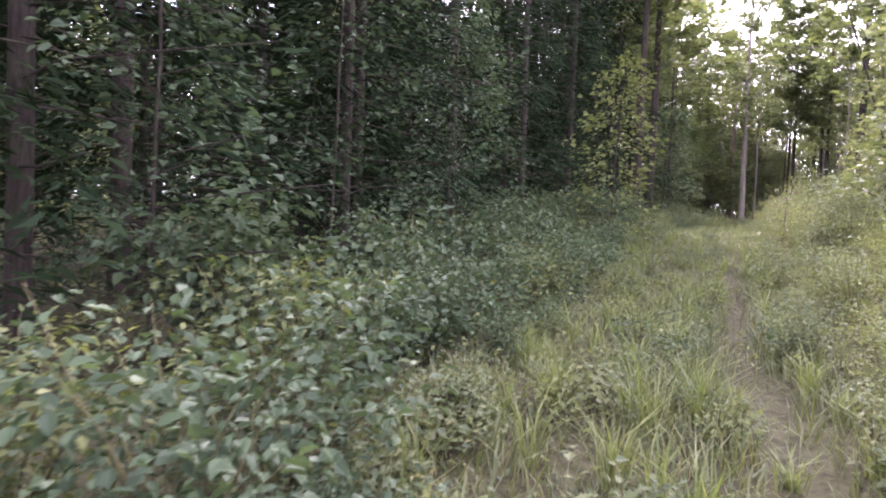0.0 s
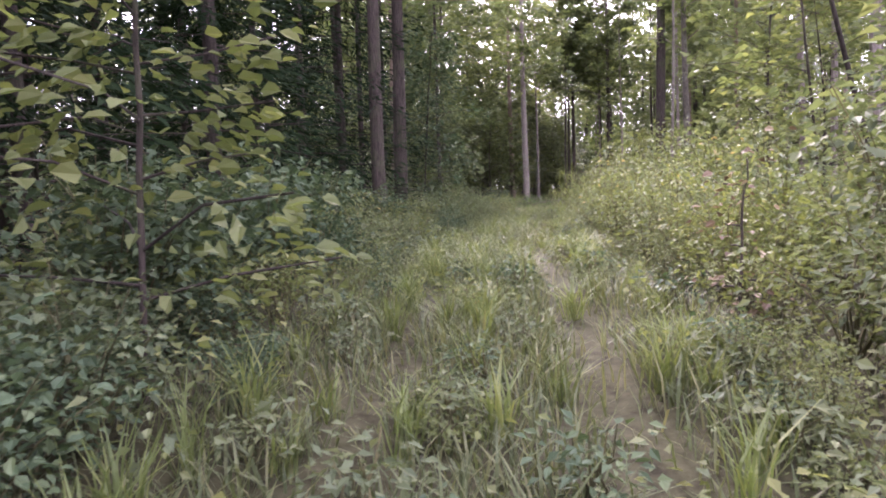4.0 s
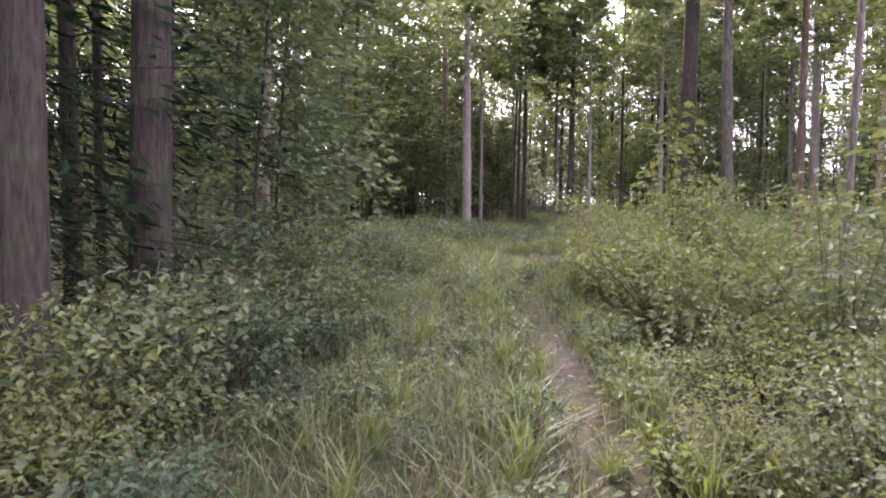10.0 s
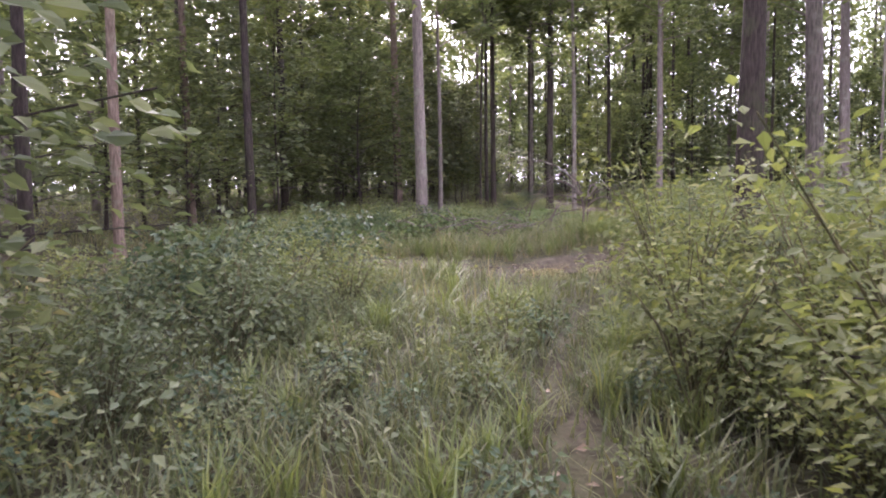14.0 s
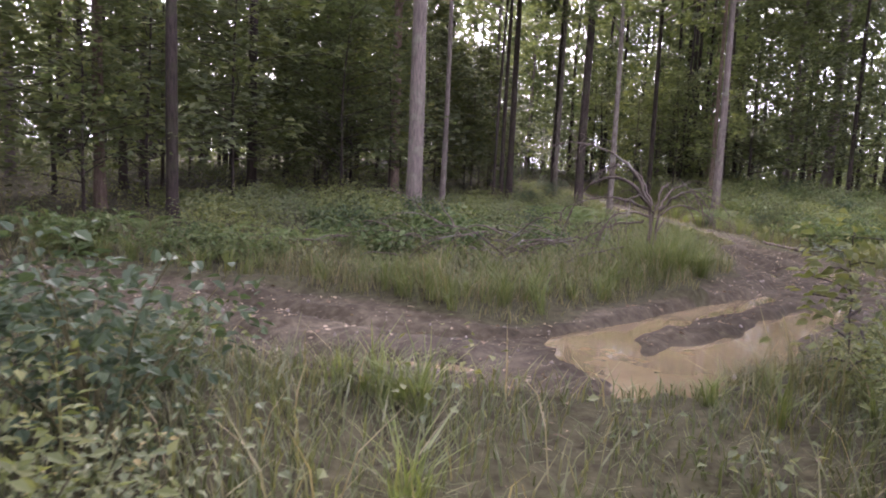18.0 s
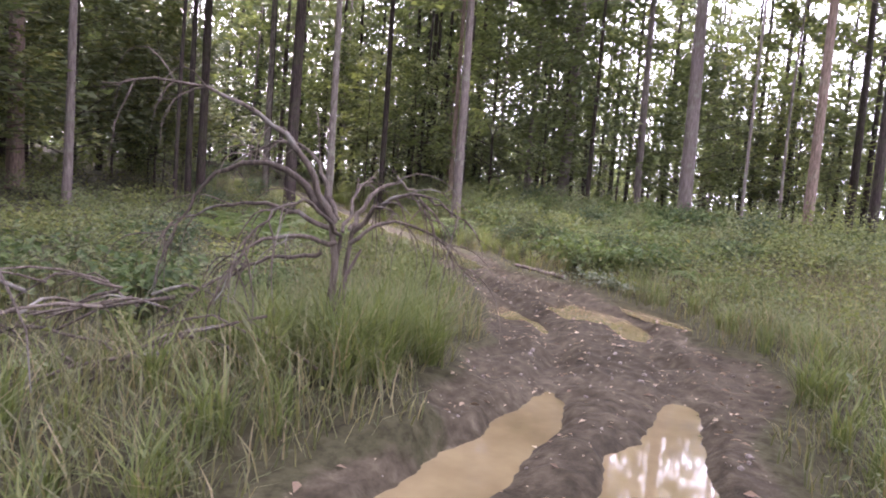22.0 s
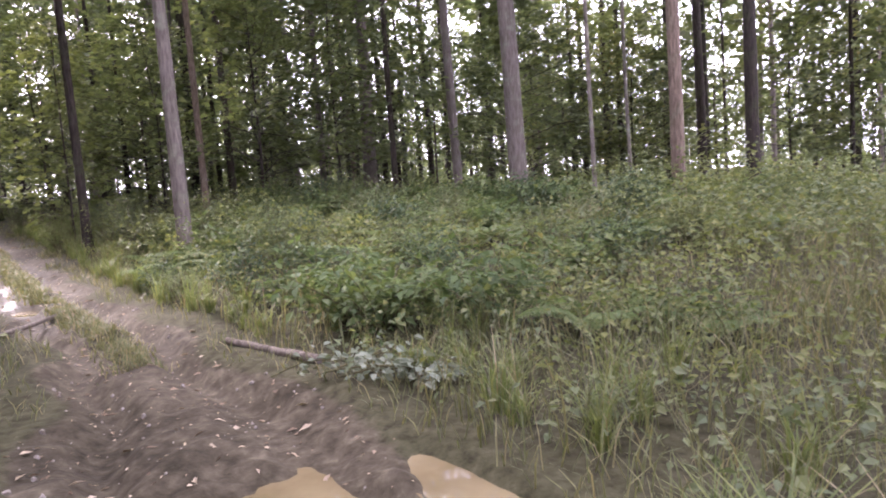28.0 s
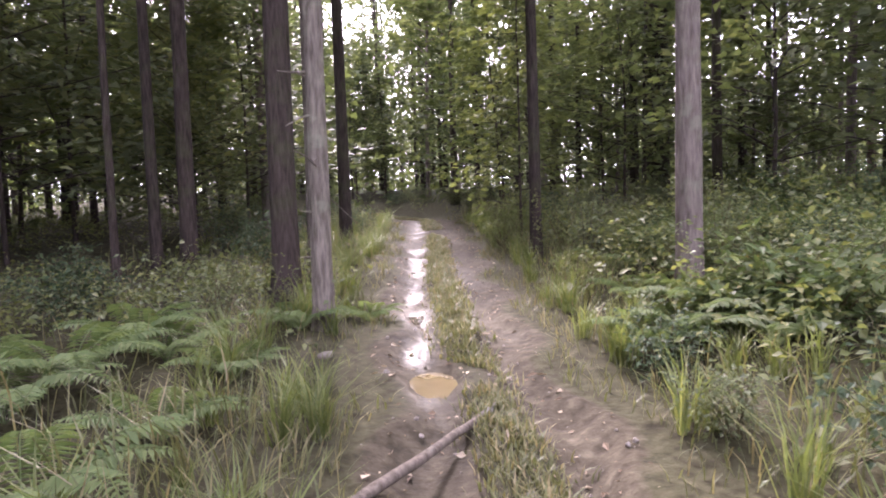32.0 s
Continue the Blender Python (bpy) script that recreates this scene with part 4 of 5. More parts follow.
for x, y, k, s in EDGE_BUSHES + CLEARING_BUSHES:
    bush(x, y, k, s, x * 7 + y)

# dense bramble mounds across the clearing and under the nearest trees
mounds = 0
while mounds < 105:
    x, y = (rng.uniform(37.2, 48), rng.uniform(42, 58)) if mounds < 78 else (rng.uniform(20, 31), rng.uniform(47.5, 53))
    off = to_line(np.array([x]), np.array([y]), TRACK)[0][0]
    if abs(off) < 2.1 or lumps(x, y, 2.6, 53) < 0.36:
        continue
    s = rng.uniform(0.65, 1.15)
    m = place(x, y, rng.rand() * 6.28, 1.0, 0.06)
    if "mound" not in bush_first:
        bush_first["mound"] = set_at(make_bush(KINDS[6], "rounded green bramble mound in the forest clearing", "bramble_mound", "bramble", "clearing brambles"), m)
        bush_first["mound"].scale = (s, s, s)
    else:
        copy_thing(bush_first["mound"], m).scale = (s, s, s)
    mounds += 1

# ---- sheets of grass and herbs ----
def scatter(n, lo, hi, seed):
    r = np.random.RandomState(seed)
    return r.uniform(lo[0], hi[0], n), r.uniform(lo[1], hi[1], n), r


def blades(x, y, r, tall, wide):
    """Curved grass blades: a strip of three segments each."""
    n = len(x)
    z = height(x, y)
    a = r.rand(n) * 6.283
    bend = tall * r.uniform(0.25, 0.95, n)
    out = np.stack([np.cos(a), np.sin(a)], -1)
    side = np.stack([-np.sin(a), np.cos(a)], -1)
    rows = []
    for t, w in ((0, 0.9), (0.55, 1.0), (1.0, 0.12)):
        c = np.stack([x + out[:, 0] * bend * t**2, y + out[:, 1] * bend * t**2, z - 0.02 + tall * (t - 0.32 * t**2 * bend / tall)], -1)
        s = np.concatenate([side * (wide * w)[:, None], np.zeros((n, 1))], 1)
        rows += [c - s, c + s]
    v = np.stack(rows, 1)
    f = np.array([(0, 1, 3, 2), (2, 3, 5, 4)])[None] + (np.arange(n) * 6)[:, None, None]
    return v.reshape(-1, 3), f.reshape(-1, 4)


def build_grass():
    sets = []
    # along the trail
    r = np.random.RandomState(31)
    s = r.uniform(S0 - 1, TRAIL_LEN[-1] - 3, 52000)
    off = r.normal(0, 1.35, len(s))
    xy = np.array([on_trail(a, b) for a, b in zip(s, off)])
    mud = mud_amount(xy[:, 0], xy[:, 1])[0]
    rut = np.exp(-((np.abs(off) - 0.68) / 0.2) ** 2)
    bare = np.exp(-((off - 0.78) / 0.24) ** 2)
    keep = (mud < 0.3) & (r.rand(len(s)) > 0.45 * rut) & (r.rand(len(s)) > (0.45 + 0.45 * lumps(xy[:, 0], xy[:, 1], 0.5, 35)) * bare)
    clump = 0.5 + 0.5 * np.clip(waves(xy[:, 0], xy[:, 1], 1.6, 17), -1, 1)
    tall = (0.09 + 0.2 * r.rand(len(s)) + 0.3 * clump * r.rand(len(s))) * (1 - 0.35 * rut) * (0.6 + 0.8 * lumps(xy[:, 0], xy[:, 1], 0.6, 7))
    sets.append(blades(xy[keep, 0], xy[keep, 1], r, tall[keep], 0.004 + 0.005 * r.rand(keep.sum())))
    # beside the muddy track
    x, y, r = scatter(300000, (16, 36), (50, 70), 32)
    mud, o, along, half = mud_amount(x, y)
    gap = np.abs(o) - half
    t_off = np.abs(to_line(x, y, TRAIL)[0])
    want = np.exp(-np.clip(gap, 0, 9) / 1.3) * np.clip(0.55 + 0.6 * waves(x, y, 0.9, 18), 0.15, 1)
    want = np.where((x > 22.5) & (x < 32) & (y > 43.4) & (y < 49.5), np.maximum(want, 0.75), want)
    want = np.where((x > 33) & (x < 46) & (y < 46.5) & (o > 0), np.maximum(want, 0.5), want)
    want = np.where((o > 0) & (along > 30), np.maximum(want, 0.55 * np.exp(-np.clip(gap, 0, 9) / 2.2)), want)
    want = want * np.where(o > 0, 0.45 + 0.75 * lumps(x, y, 0.9, 27), 1.0)
    lane = np.abs(o - 0.04) < 0.24
    keep = (pool_depth(x, y)[0] < -0.25) & ((mud < 0.15) & (r.rand(len(x)) < want) & (t_off > 0.4)) | (lane & (along > 38) & (r.rand(len(x)) < 0.95) & (waves(x, y, 1.1, 12) > -0.45))
    x, y, lane = x[keep], y[keep], lane[keep]
    n = len(x)
    clump = 0.5 + 0.5 * np.clip(waves(x, y, 1.3, 19), -1, 1)
    tuft = 0.55 + 0.95 * lumps(x, y, 0.7, 25)
    by_heap = np.clip(1.6 - np.hypot((x - 26.4) / 2.0, (y - 46.8) / 1.3), 0, 1)
    edge = np.clip((np.abs(to_line(x, y, TRACK)[0]) - 0.8) / 1.0, 0.35, 1)
    tall = np.where(lane, 0.06 + 0.1 * r.rand(n), (0.2 + 0.34 * r.rand(n) + 0.36 * clump * r.rand(n)) * tuft * edge * (1 - 0.45 * by_heap))
    sets.append(blades(x, y, r, tall, 0.003 + 0.004 * r.rand(n)))
    # the green strip between the ruts, and more blades where trail and track meet
    r = np.random.RandomState(35)
    s = r.uniform(35.3, 64, 19000)
    i = np.clip(np.searchsorted(TRACK_LEN, s) - 1, 0, len(TRACK) - 2)
    w = TRACK[i + 1] - TRACK[i]
    w = w / np.hypot(w[:, 0], w[:, 1])[:, None]
    off = r.normal(0.03, 0.13, len(s))
    p = TRACK[i] + w * (s - TRACK_LEN[i])[:, None] + off[:, None] * np.stack([w[:, 1], -w[:, 0]], -1)
    p = p[(waves(p[:, 0], p[:, 1], 1.1, 12) > -0.75) & (pool_depth(p[:, 0], p[:, 1])[0] < -0.2)]
    sets.append(blades(p[:, 0], p[:, 1], r, 0.05 + 0.11 * r.rand(len(p)), 0.004 + 0.004 * r.rand(len(p))))
    x, y, r = scatter(16000, (16, 35.5), (29, 42.5), 36)
    near = np.abs(to_line(x, y, DRIVE)[0])
    keep = (mud_amount(x, y)[0] < 0.2) & (near < 5) & (np.abs(near - 0.68) > 0.2 * r.rand(len(x)))
    x, y = x[keep], y[keep]
    tall = (0.14 + 0.3 * r.rand(len(x))) * np.clip(0.5 + 0.3 * near[keep], 0.4, 1.2)
    sets.append(blades(x, y, r, tall, 0.004 + 0.004 * r.rand(len(x))))
    for some, mat, words in ((sets[:1] + sets[3:], GRASS_TRAIL, "green wild grass growing over the old trail"), (sets[1:3], GRASS, "tall wild grass with dry seeding blades")):
        v, f = joined(some)
        tagged(new("grass", mesh_of("grass", v, f, mat, False)), words, "grass", kind="stuff")


build_grass()


def build_tufts():
    """Lush arching tussocks along the trail, at the rims of the ruts and round the clearing."""
    r = np.random.RandomState(37)
    spots = []
    for s in np.arange(S0 + 1, TRAIL_LEN[-1] - 2.5, 0.075):
        off = r.choice([r.normal(-0.1, 0.35), r.uniform(1.05, 1.6), -r.uniform(0.75, 1.5)])
        if r.rand() < 0.62:
            spots.append((*on_trail(s, off), r.uniform(0.3, 0.62)))
    for s in np.arange(12, 58, 0.05):
        i = int(np.searchsorted(TRACK_LEN, s)) - 1
        w = (TRACK[i + 1] - TRACK[i]) / np.hypot(*(TRACK[i + 1] - TRACK[i]))
        half = TRACK_HALF[i] + 0.45
        off = r.choice([-1, 1]) * (half + r.exponential(0.9))
        p = TRACK[i] + w * (s - TRACK_LEN[i]) + off * np.array((w[1], -w[0]))
        if r.rand() < 0.6 and mud_amount(p[0], p[1])[0] < 0.15 and pool_depth(p[0], p[1])[0] < -0.4:
            spots.append((p[0], p[1], r.uniform(0.3, 0.7)))
    for k in range(70):
        a, d = r.rand() * 6.283, 0.15 + 0.9 * r.rand()
        spots.append((28.8 + d * math.cos(a), 45.4 + d * math.sin(a), r.uniform(0.6, 0.95)))
    sets = []
    for x, y, tall in spots:
        n = int(22 + 30 * r.rand())
        a, rad = r.rand(n) * 6.283, 0.09 * r.rand(n)
        sets.append((x + rad * np.cos(a), y + rad * np.sin(a), tall * (0.55 + 0.6 * r.rand(n))))
    x, y, tall = (np.concatenate([q[k] for q in sets]) for k in range(3))
    v, f = blades(x, y, r, tall, 0.0035 + 0.004 * r.rand(len(x)))
    tagged(new("tussock_grass", mesh_of("tussock_grass", v, f, GRASS_FRESH, False)), "lush green arching tussocks of wild grass", "grass", kind="stuff")


build_tufts()


def build_herbs():
    """The carpet of low leafy plants under the trees."""
    x, y, r = scatter(20000, (-22, 3), (62, 80), 41)
    x2, y2, _ = scatter(9500, (22, 38), (50, 60), 42)
    x, y = np.concatenate([x, x2]), np.concatenate([y, y2])
    t_off, talong, _, _ = to_line(x, y, TRAIL)
    mud, o, along, half = mud_amount(x, y)
    gap = np.abs(o) - half
    near = np.minimum(np.abs(t_off), np.abs(o))
    keep = ((np.abs(t_off) > 1.2) | (r.rand(len(x)) < 0.9)) & ((np.abs(t_off - 0.78) > 0.2) | (r.rand(len(x)) < 0.25)) & (gap > 0.5) & (r.rand(len(x)) < np.interp(gap, [0.5, 1.2, 3.0], [0.2, 0.35, 1.0])) & (lumps(x, y, 1.6, 44) + 0.35 * r.rand(len(x)) > 0.42) & (r.rand(len(x)) < np.interp(near, [0, 2, 12, 40], [0.3, 1, 1, 0.45])) & ~((x > 23) & (x < 31.5) & (y > 43.2) & (y < 48.7) & (r.rand(len(x)) < 0.6))
    x, y, near = x[keep], y[keep], near[keep]
    ferny = (x > 32.5) & (x < 36.8) & (y > 51.3) & (y < 56)
    x, y, near = x[~ferny], y[~ferny], near[~ferny]
    z = height(x, y)
    bracken = (x > 36.5) & (y > 41) & (y < 62)
    m = 16
    n = len(x)
    tall = np.where(np.abs(to_line(x, y, TRAIL)[0]) < 1.2, 0.5, 1.0) * (0.30 + 0.55 * r.rand(n)) * (0.75 + 0.35 * np.clip(waves(x, y, 0.5, 23), -1, 1)) * np.where(bracken, 1.35, 1.0) * (0.5 + 1.05 * lumps(x, y, 1.7, 46))
    big = np.interp(near, [2, 14, 40], [0.85, 1.15, 2.0])
    a = r.rand(n, m) * 6.283
    t = r.rand(n, m) ** 0.6
    rad = (0.06 + 0.28 * r.rand(n, m)) * np.sqrt(big)[:, None]
    pos = np.stack([x[:, None] + np.cos(a) * rad, y[:, None] + np.sin(a) * rad, z[:, None] + tall[:, None] * t + 0.02], -1).reshape(-1, 3)
    way = np.stack([np.cos(a), np.sin(a), r.normal(-0.15, 0.3, (n, m))], -1).reshape(-1, 3)
    up = r.normal(0, 0.45, (n * m, 3)) + [0, 0, 1]
    L = ((0.05 + 0.06 * r.rand(n, m)) * big[:, None]).reshape(-1)
    pale = np.repeat(lumps(x, y, 1.1, 45) + 0.3 * r.rand(n) > 0.62, m)
    for sel, mat, words in ((~pale, LEAF_BUSH, "knee-high carpet of leafy green woodland herbs"), (pale, LEAF_LIGHT, "patches of paler yellow-green herbs and brambles")):
        v, f = leaf_cloud(pos[sel], way[sel], up[sel], L[sel], 0.5 + 0.3 * r.rand(sel.sum()), LANCE)
        tagged(new("undergrowth", mesh_of("undergrowth", v, f, mat, False)), words, "undergrowth", kind="stuff")


build_herbs()

# ---- single things ----
def frame_of(x, y, yaw):
    """A local frame: right, ahead, up, as seen by someone who looks along yaw (degrees to the left of +y)."""
    return Matrix.Translation((x, y, float(height(x, y)))) @ Matrix.Rotation(radians(yaw), 4, "Z")


def bough(rng, start, way, length, sag, r0, n=9, curl=0.25):
    p, d = [np.array(start, float)], norm(np.array(way, float))
    step = length / (n - 1)
    for k in range(n - 1):
        d = norm(d + np.array([0, 0, -sag * (k + 1) / n]) + rng.normal(0, curl / n * 2, 3))
        p.append(p[-1] + d * step)
    return np.array(p), d


def sweep(pts, n=16):
    """A smooth line through a few points."""
    p = np.asarray(pts, float)
    for _ in range(3):
        q = np.concatenate([p[:1], np.stack([0.75 * p[:-1] + 0.25 * p[1:], 0.25 * p[:-1] + 0.75 * p[1:]], 1).reshape(-1, 3), p[-1:]])
        p = q
    d = np.concatenate([[0], np.cumsum(np.linalg.norm(np.diff(p, axis=0), axis=1))])
    return np.stack([np.interp(np.linspace(0, d[-1], n), d, p[:, k]) for k in range(3)], -1)


def dead_tree():
    """A dead, grey, spreading small tree in the tall grass, its thin branches arching over and down."""
    rng = np.random.RandomState(77)
    top = tagged(new("dead_tree"), "leafless grey dead tree with long drooping branches in tall grass", "tree")
    top.matrix_basis = frame_of(28.8, 45.4, -50)
    for dx, dy, tipx, tipz, r in ((0.0, 0.0, -0.06, 1.2, 0.042), (0.1, 0.06, 0.12, 1.15, 0.03), (-0.08, 0.1, 0.02, 1.05, 0.026), (0.04, -0.08, 0.2, 0.95, 0.02)):
        p = sweep([(dx, dy, -0.1), (dx * 0.6, dy * 0.6, 0.6), (tipx, dy * 0.4, tipz)], 8) + rng.normal(0, 0.008, (8, 3))
        part("stem", mesh_of("stem", *tube(p, r, r * 0.65, 8), DEADWOOD), top)
    mains = [
        ([(-0.05, 0, 1.35), (-0.45, 0.1, 1.85), (-1.05, 0.15, 1.8), (-1.35, 0.1, 1.4), (-1.5, 0.1, 0.9)], 0.03),
        ([(-0.05, 0, 1.38), (-0.35, -0.1, 1.95), (-0.7, -0.2, 2.25), (-1.3, -0.3, 2.45), (-1.85, -0.4, 2.36)], 0.026),
        ([(0.1, 0, 1.32), (0.35, 0.2, 1.8), (0.66, 0.35, 1.68), (0.85, 0.4, 1.3)], 0.02),
        ([(0.1, 0, 1.3), (0.48, -0.1, 1.68), (0.85, -0.15, 1.62), (1.1, -0.2, 1.42)], 0.02),
        ([(0.0, 0, 1.2), (-0.5, -0.3, 1.28), (-0.8, -0.45, 1.0), (-0.95, -0.5, 0.5)], 0.018),
        ([(0.1, 0, 1.2), (0.4, 0.3, 1.45), (0.9, 0.5, 1.28), (1.2, 0.6, 0.9)], 0.016),
        ([(-0.05, 0, 1.4), (-0.3, 0.5, 2.0), (-0.8, 0.9, 2.1), (-1.4, 1.2, 1.7)], 0.02),
        ([(-0.05, 0, 1.3), (-0.6, 0.3, 1.5), (-1.3, 0.5, 1.42), (-1.9, 0.6, 1.0)], 0.02),
        ([(0.0, 0, 1.25), (-0.2, -0.5, 1.6), (-0.5, -0.8, 1.4), (-0.7, -1.0, 0.8)], 0.015),
        ([(0.05, 0, 1.3), (0.1, 0.4, 1.75), (0.25, 0.8, 1.7), (0.3, 1.1, 1.2)], 0.015),
        ([(-0.1, 0, 1.1), (-0.7, 0.1, 1.0), (-1.2, 0.0, 0.7), (-1.6, -0.1, 0.3)], 0.016),
    ]
    for line, r in mains:
        p = sweep(line, 18) + rng.normal(0, 0.012, (18, 3)) - (0, 0, 0.2)
        b = part("branch", mesh_of("branch", *tube(p, r * 1.25, 0.005, 7), DEADWOOD), top)
        for k in range(9):
            i = 4 + int(rng.rand() * 13)
            d = norm(p[i] - p[i - 1]) * 1.2 + rng.normal(0, 0.55, 3)
            q, _ = bough(rng, p[i], d, 0.3 + 0.6 * rng.rand(), 0.8, 0.008, 8, 0.5)
            part("twig", mesh_of("twig", *tube(q, 0.008, 0.002, 5), DEADWOOD), b)
            if rng.rand() < 0.6:
                q2, _ = bough(rng, q[3], d + rng.normal(0, 0.8, 3), 0.3, 0.6, 0.005, 5, 0.6)
                part("twig", mesh_of("twig", *tube(q2, 0.004, 0.001, 4), DEADWOOD), b)


def cut_branch(x, y, yaw):
    """A cut leafy branch whose wilted leaves show their pale undersides."""
    rng = np.random.RandomState(78)
    top = tagged(new("cut_branch"), "cut branch with wilted pale grey-green leaves beside mud", "branch")
    top.matrix_basis = frame_of(x, y, yaw)
    P = []
    for k in range(6):
        p, _ = bough(rng, (rng.uniform(-0.7, 0.1), rng.normal(0, 0.15), 0.08), (1, rng.normal(0, 0.3), 0.22), 0.9, 0.3, 0.01, 8, 0.3)
        part("twig", mesh_of("twig", *tube(p, 0.009, 0.002, 5), STEM), top)
        P.append(np.repeat(p[2:], 8, 0) + rng.normal(0, 0.07, (48, 3)))
    P = np.concatenate(P)
    P[:, 2] = np.maximum(P[:, 2], 0.04)
    w, u = spread(rng, len(P), 0.8)
    v, f = leaf_cloud(P, w, u, 0.06 + 0.06 * rng.rand(len(P)), 0.5 + 0.2 * rng.rand(len(P)), OVAL)
    tagged(part("foliage", mesh_of("leaves", v, f, PALE_LEAF, False), top), kind="stuff")


def brush_heap(x, y, yaw, n, wide, seed, label):
    rng = np.random.RandomState(seed)
    top = tagged(new("brush_heap"), label, "branches")
    top.matrix_basis = frame_of(x, y, yaw)
    for k in range(n):
        s = (rng.normal(0, wide * 0.5), rng.normal(0, 0.35), 0.1 + 0.55 * rng.rand())
        d = (-0.9 if rng.rand() < 0.7 else 0.8, rng.normal(0, 0.45), rng.normal(0.12, 0.3))
        q, _ = bough(rng, s, d, 0.9 + 1.3 * rng.rand(), 0.45, 0.018, 8, 0.7)
        part("branch", mesh_of("branch", *tube(q, 0.008 + 0.014 * rng.rand(), 0.003, 5), DEADWOOD), top)


def log(x, y, yaw, length, d, label, lift=0.0, mat=None):
    rng = np.random.RandomState(int(x * 10))
    s = np.linspace(0, 1, 9)
    w = np.array([math.cos(radians(yaw)), math.sin(radians(yaw))])
    p = np.stack([x + w[0] * length * (s - 0.5), y + w[1] * length * (s - 0.5), np.zeros(9)], -1)
    p[:, 2] = height(p[:, 0], p[:, 1]) + d * 0.4 + lift * s
    p[:, 2] = np.linspace(p[0, 2], p[-1, 2], 9) + rng.normal(0, d * 0.08, 9)
    v, f = tube(p, d / 2, d * 0.36, 10)
    v += rng.normal(0, d * 0.02, v.shape)
    me = mesh_of("log", v, f, mat or DEADWOOD)
    cut = mesh_of("cut_end", np.concatenate([v[:10], p[:1]]), np.array([(10, (j + 1) % 10, j) for j in range(10)]), BARK_PALE)
    top = tagged(new("log", me), label, "log")
    part("cut_end", cut, top, "pale broken end")


def fern(x, y, s, rz, first=[None]):
    if first[0] is None:
        rng = np.random.RandomState(91)
        top = tagged(new("fern"), "lush green fern with arching feathered fronds", "fern", "ferns")
        for k in range(9):
            a = k * 0.7 + rng.rand() * 0.4
            n = 12
            t = np.linspace(0, 1, n)
            L = 0.62 + 0.2 * rng.rand()
            out = np.array([math.cos(a), math.sin(a), 0])
            p = out * (L * 0.85 * t**1.15)[:, None] + np.array([0, 0, 1.0]) * (L * (1.05 * t - 0.72 * t**2))[:, None]
            side = np.array([-math.sin(a), math.cos(a), 0])
            m = 24
            u = np.linspace(0.12, 0.98, m)
            c = np.stack([np.interp(u, t, p[:, q]) for q in range(3)], -1)
            len_ = 0.20 * np.sin(math.pi * (0.12 + 0.88 * (1 - u)) ** 0.8) * (1.15 - 0.75 * u)
            pos = np.concatenate([c, c])
            way = np.concatenate([side + out * 0.35 + rng.normal(0, 0.06, (m, 3)), -side + out * 0.35 + rng.normal(0, 0.06, (m, 3))])
            way[:, 2] -= 0.15
            v, f = leaf_cloud(pos, way, np.tile([0, 0, 1.0], (2 * m, 1)) + out * 0.2, np.concatenate([len_, len_]), np.full(2 * m, 0.28), LANCE)
            part("frond", mesh_of("frond", *joined([(v, f), tube(p, 0.004, 0.0015, 4)]), FERN_LEAF, False), top)
        first[0] = top
        set_at(top, place(x, y, rz)).scale = (s, s, s)
    else:
        copy_thing(first[0], place(x, y, rz)).scale = (s, s, s)


rng = np.random.RandomState(54)
FERNS = [(35.7, 53.1, 0.9), (35.0, 52.3, 1.0), (34.8, 54.1, 1.1), (34.0, 53.1, 1.0), (36.4, 54.3, 0.8), (33.4, 54.3, 1.0), (38.3, 55.8, 0.7), (37.4, 55.6, 0.75), (35.8, 55.8, 0.9), (34.4, 55.3, 1.0), (33.2, 52.2, 1.0), (34.2, 51.8, 0.9), (33.0, 53.3, 1.1), (35.2, 54.6, 1.0), (36.0, 55.2, 0.9), (40.4, 49.8, 0.9), (41.4, 48.9, 0.9), (40.7, 50.5, 0.9), (42.0, 51.5, 1.0), (39.5, 49.1, 0.8), (43.0, 49.5, 1.0), (40.8, 52.3, 0.9), (42.2, 48.0, 0.9), (40.0, 52.9, 0.8), (24.2, 50.0, 1.0), (22.6, 50.8, 1.0), (21.4, 51.6, 1.0), (20.2, 49.4, 0.9), (19.6, 51.0, 1.0), (43.4, 52.7, 0.9), (44.2, 50.9, 1.0), (41.6, 54.3, 0.8), (20.8, 53.0, 1.0)]
for k in range(120):
    x, y = 37.4 + rng.uniform(0, 9.5), 43.5 + rng.uniform(0, 13)
    if to_line(np.array([x]), np.array([y]), TRACK)[0][0] > 2.0 and lumps(x, y, 2.2, 51) > 0.4:
        FERNS.append((x, y, rng.uniform(0.75, 1.05)))
dead_tree()
cut_branch(36.2, 46.6, -50)
brush_heap(25.6, 47.2, -35, 46, 2.2, 5, "heap of grey dead branches lying in the grass")
brush_heap(27.4, 45.9, -45, 26, 1.2, 6, "fallen tangle of thin grey branches in tall grass")
log(36.85, 48.0, 79, 1.4, 0.1, "barkless grey log beside the muddy track")
log(37.15, 52.05, 33, 1.9, 0.07, "pale fallen branch lying across the rut")
rng = np.random.RandomState(55)
for x, y, s in FERNS:
    if off_drive(x, y) > 1.6:
        fern(x, y, s * rng.uniform(1.05, 1.4), rng.rand() * 6.28)


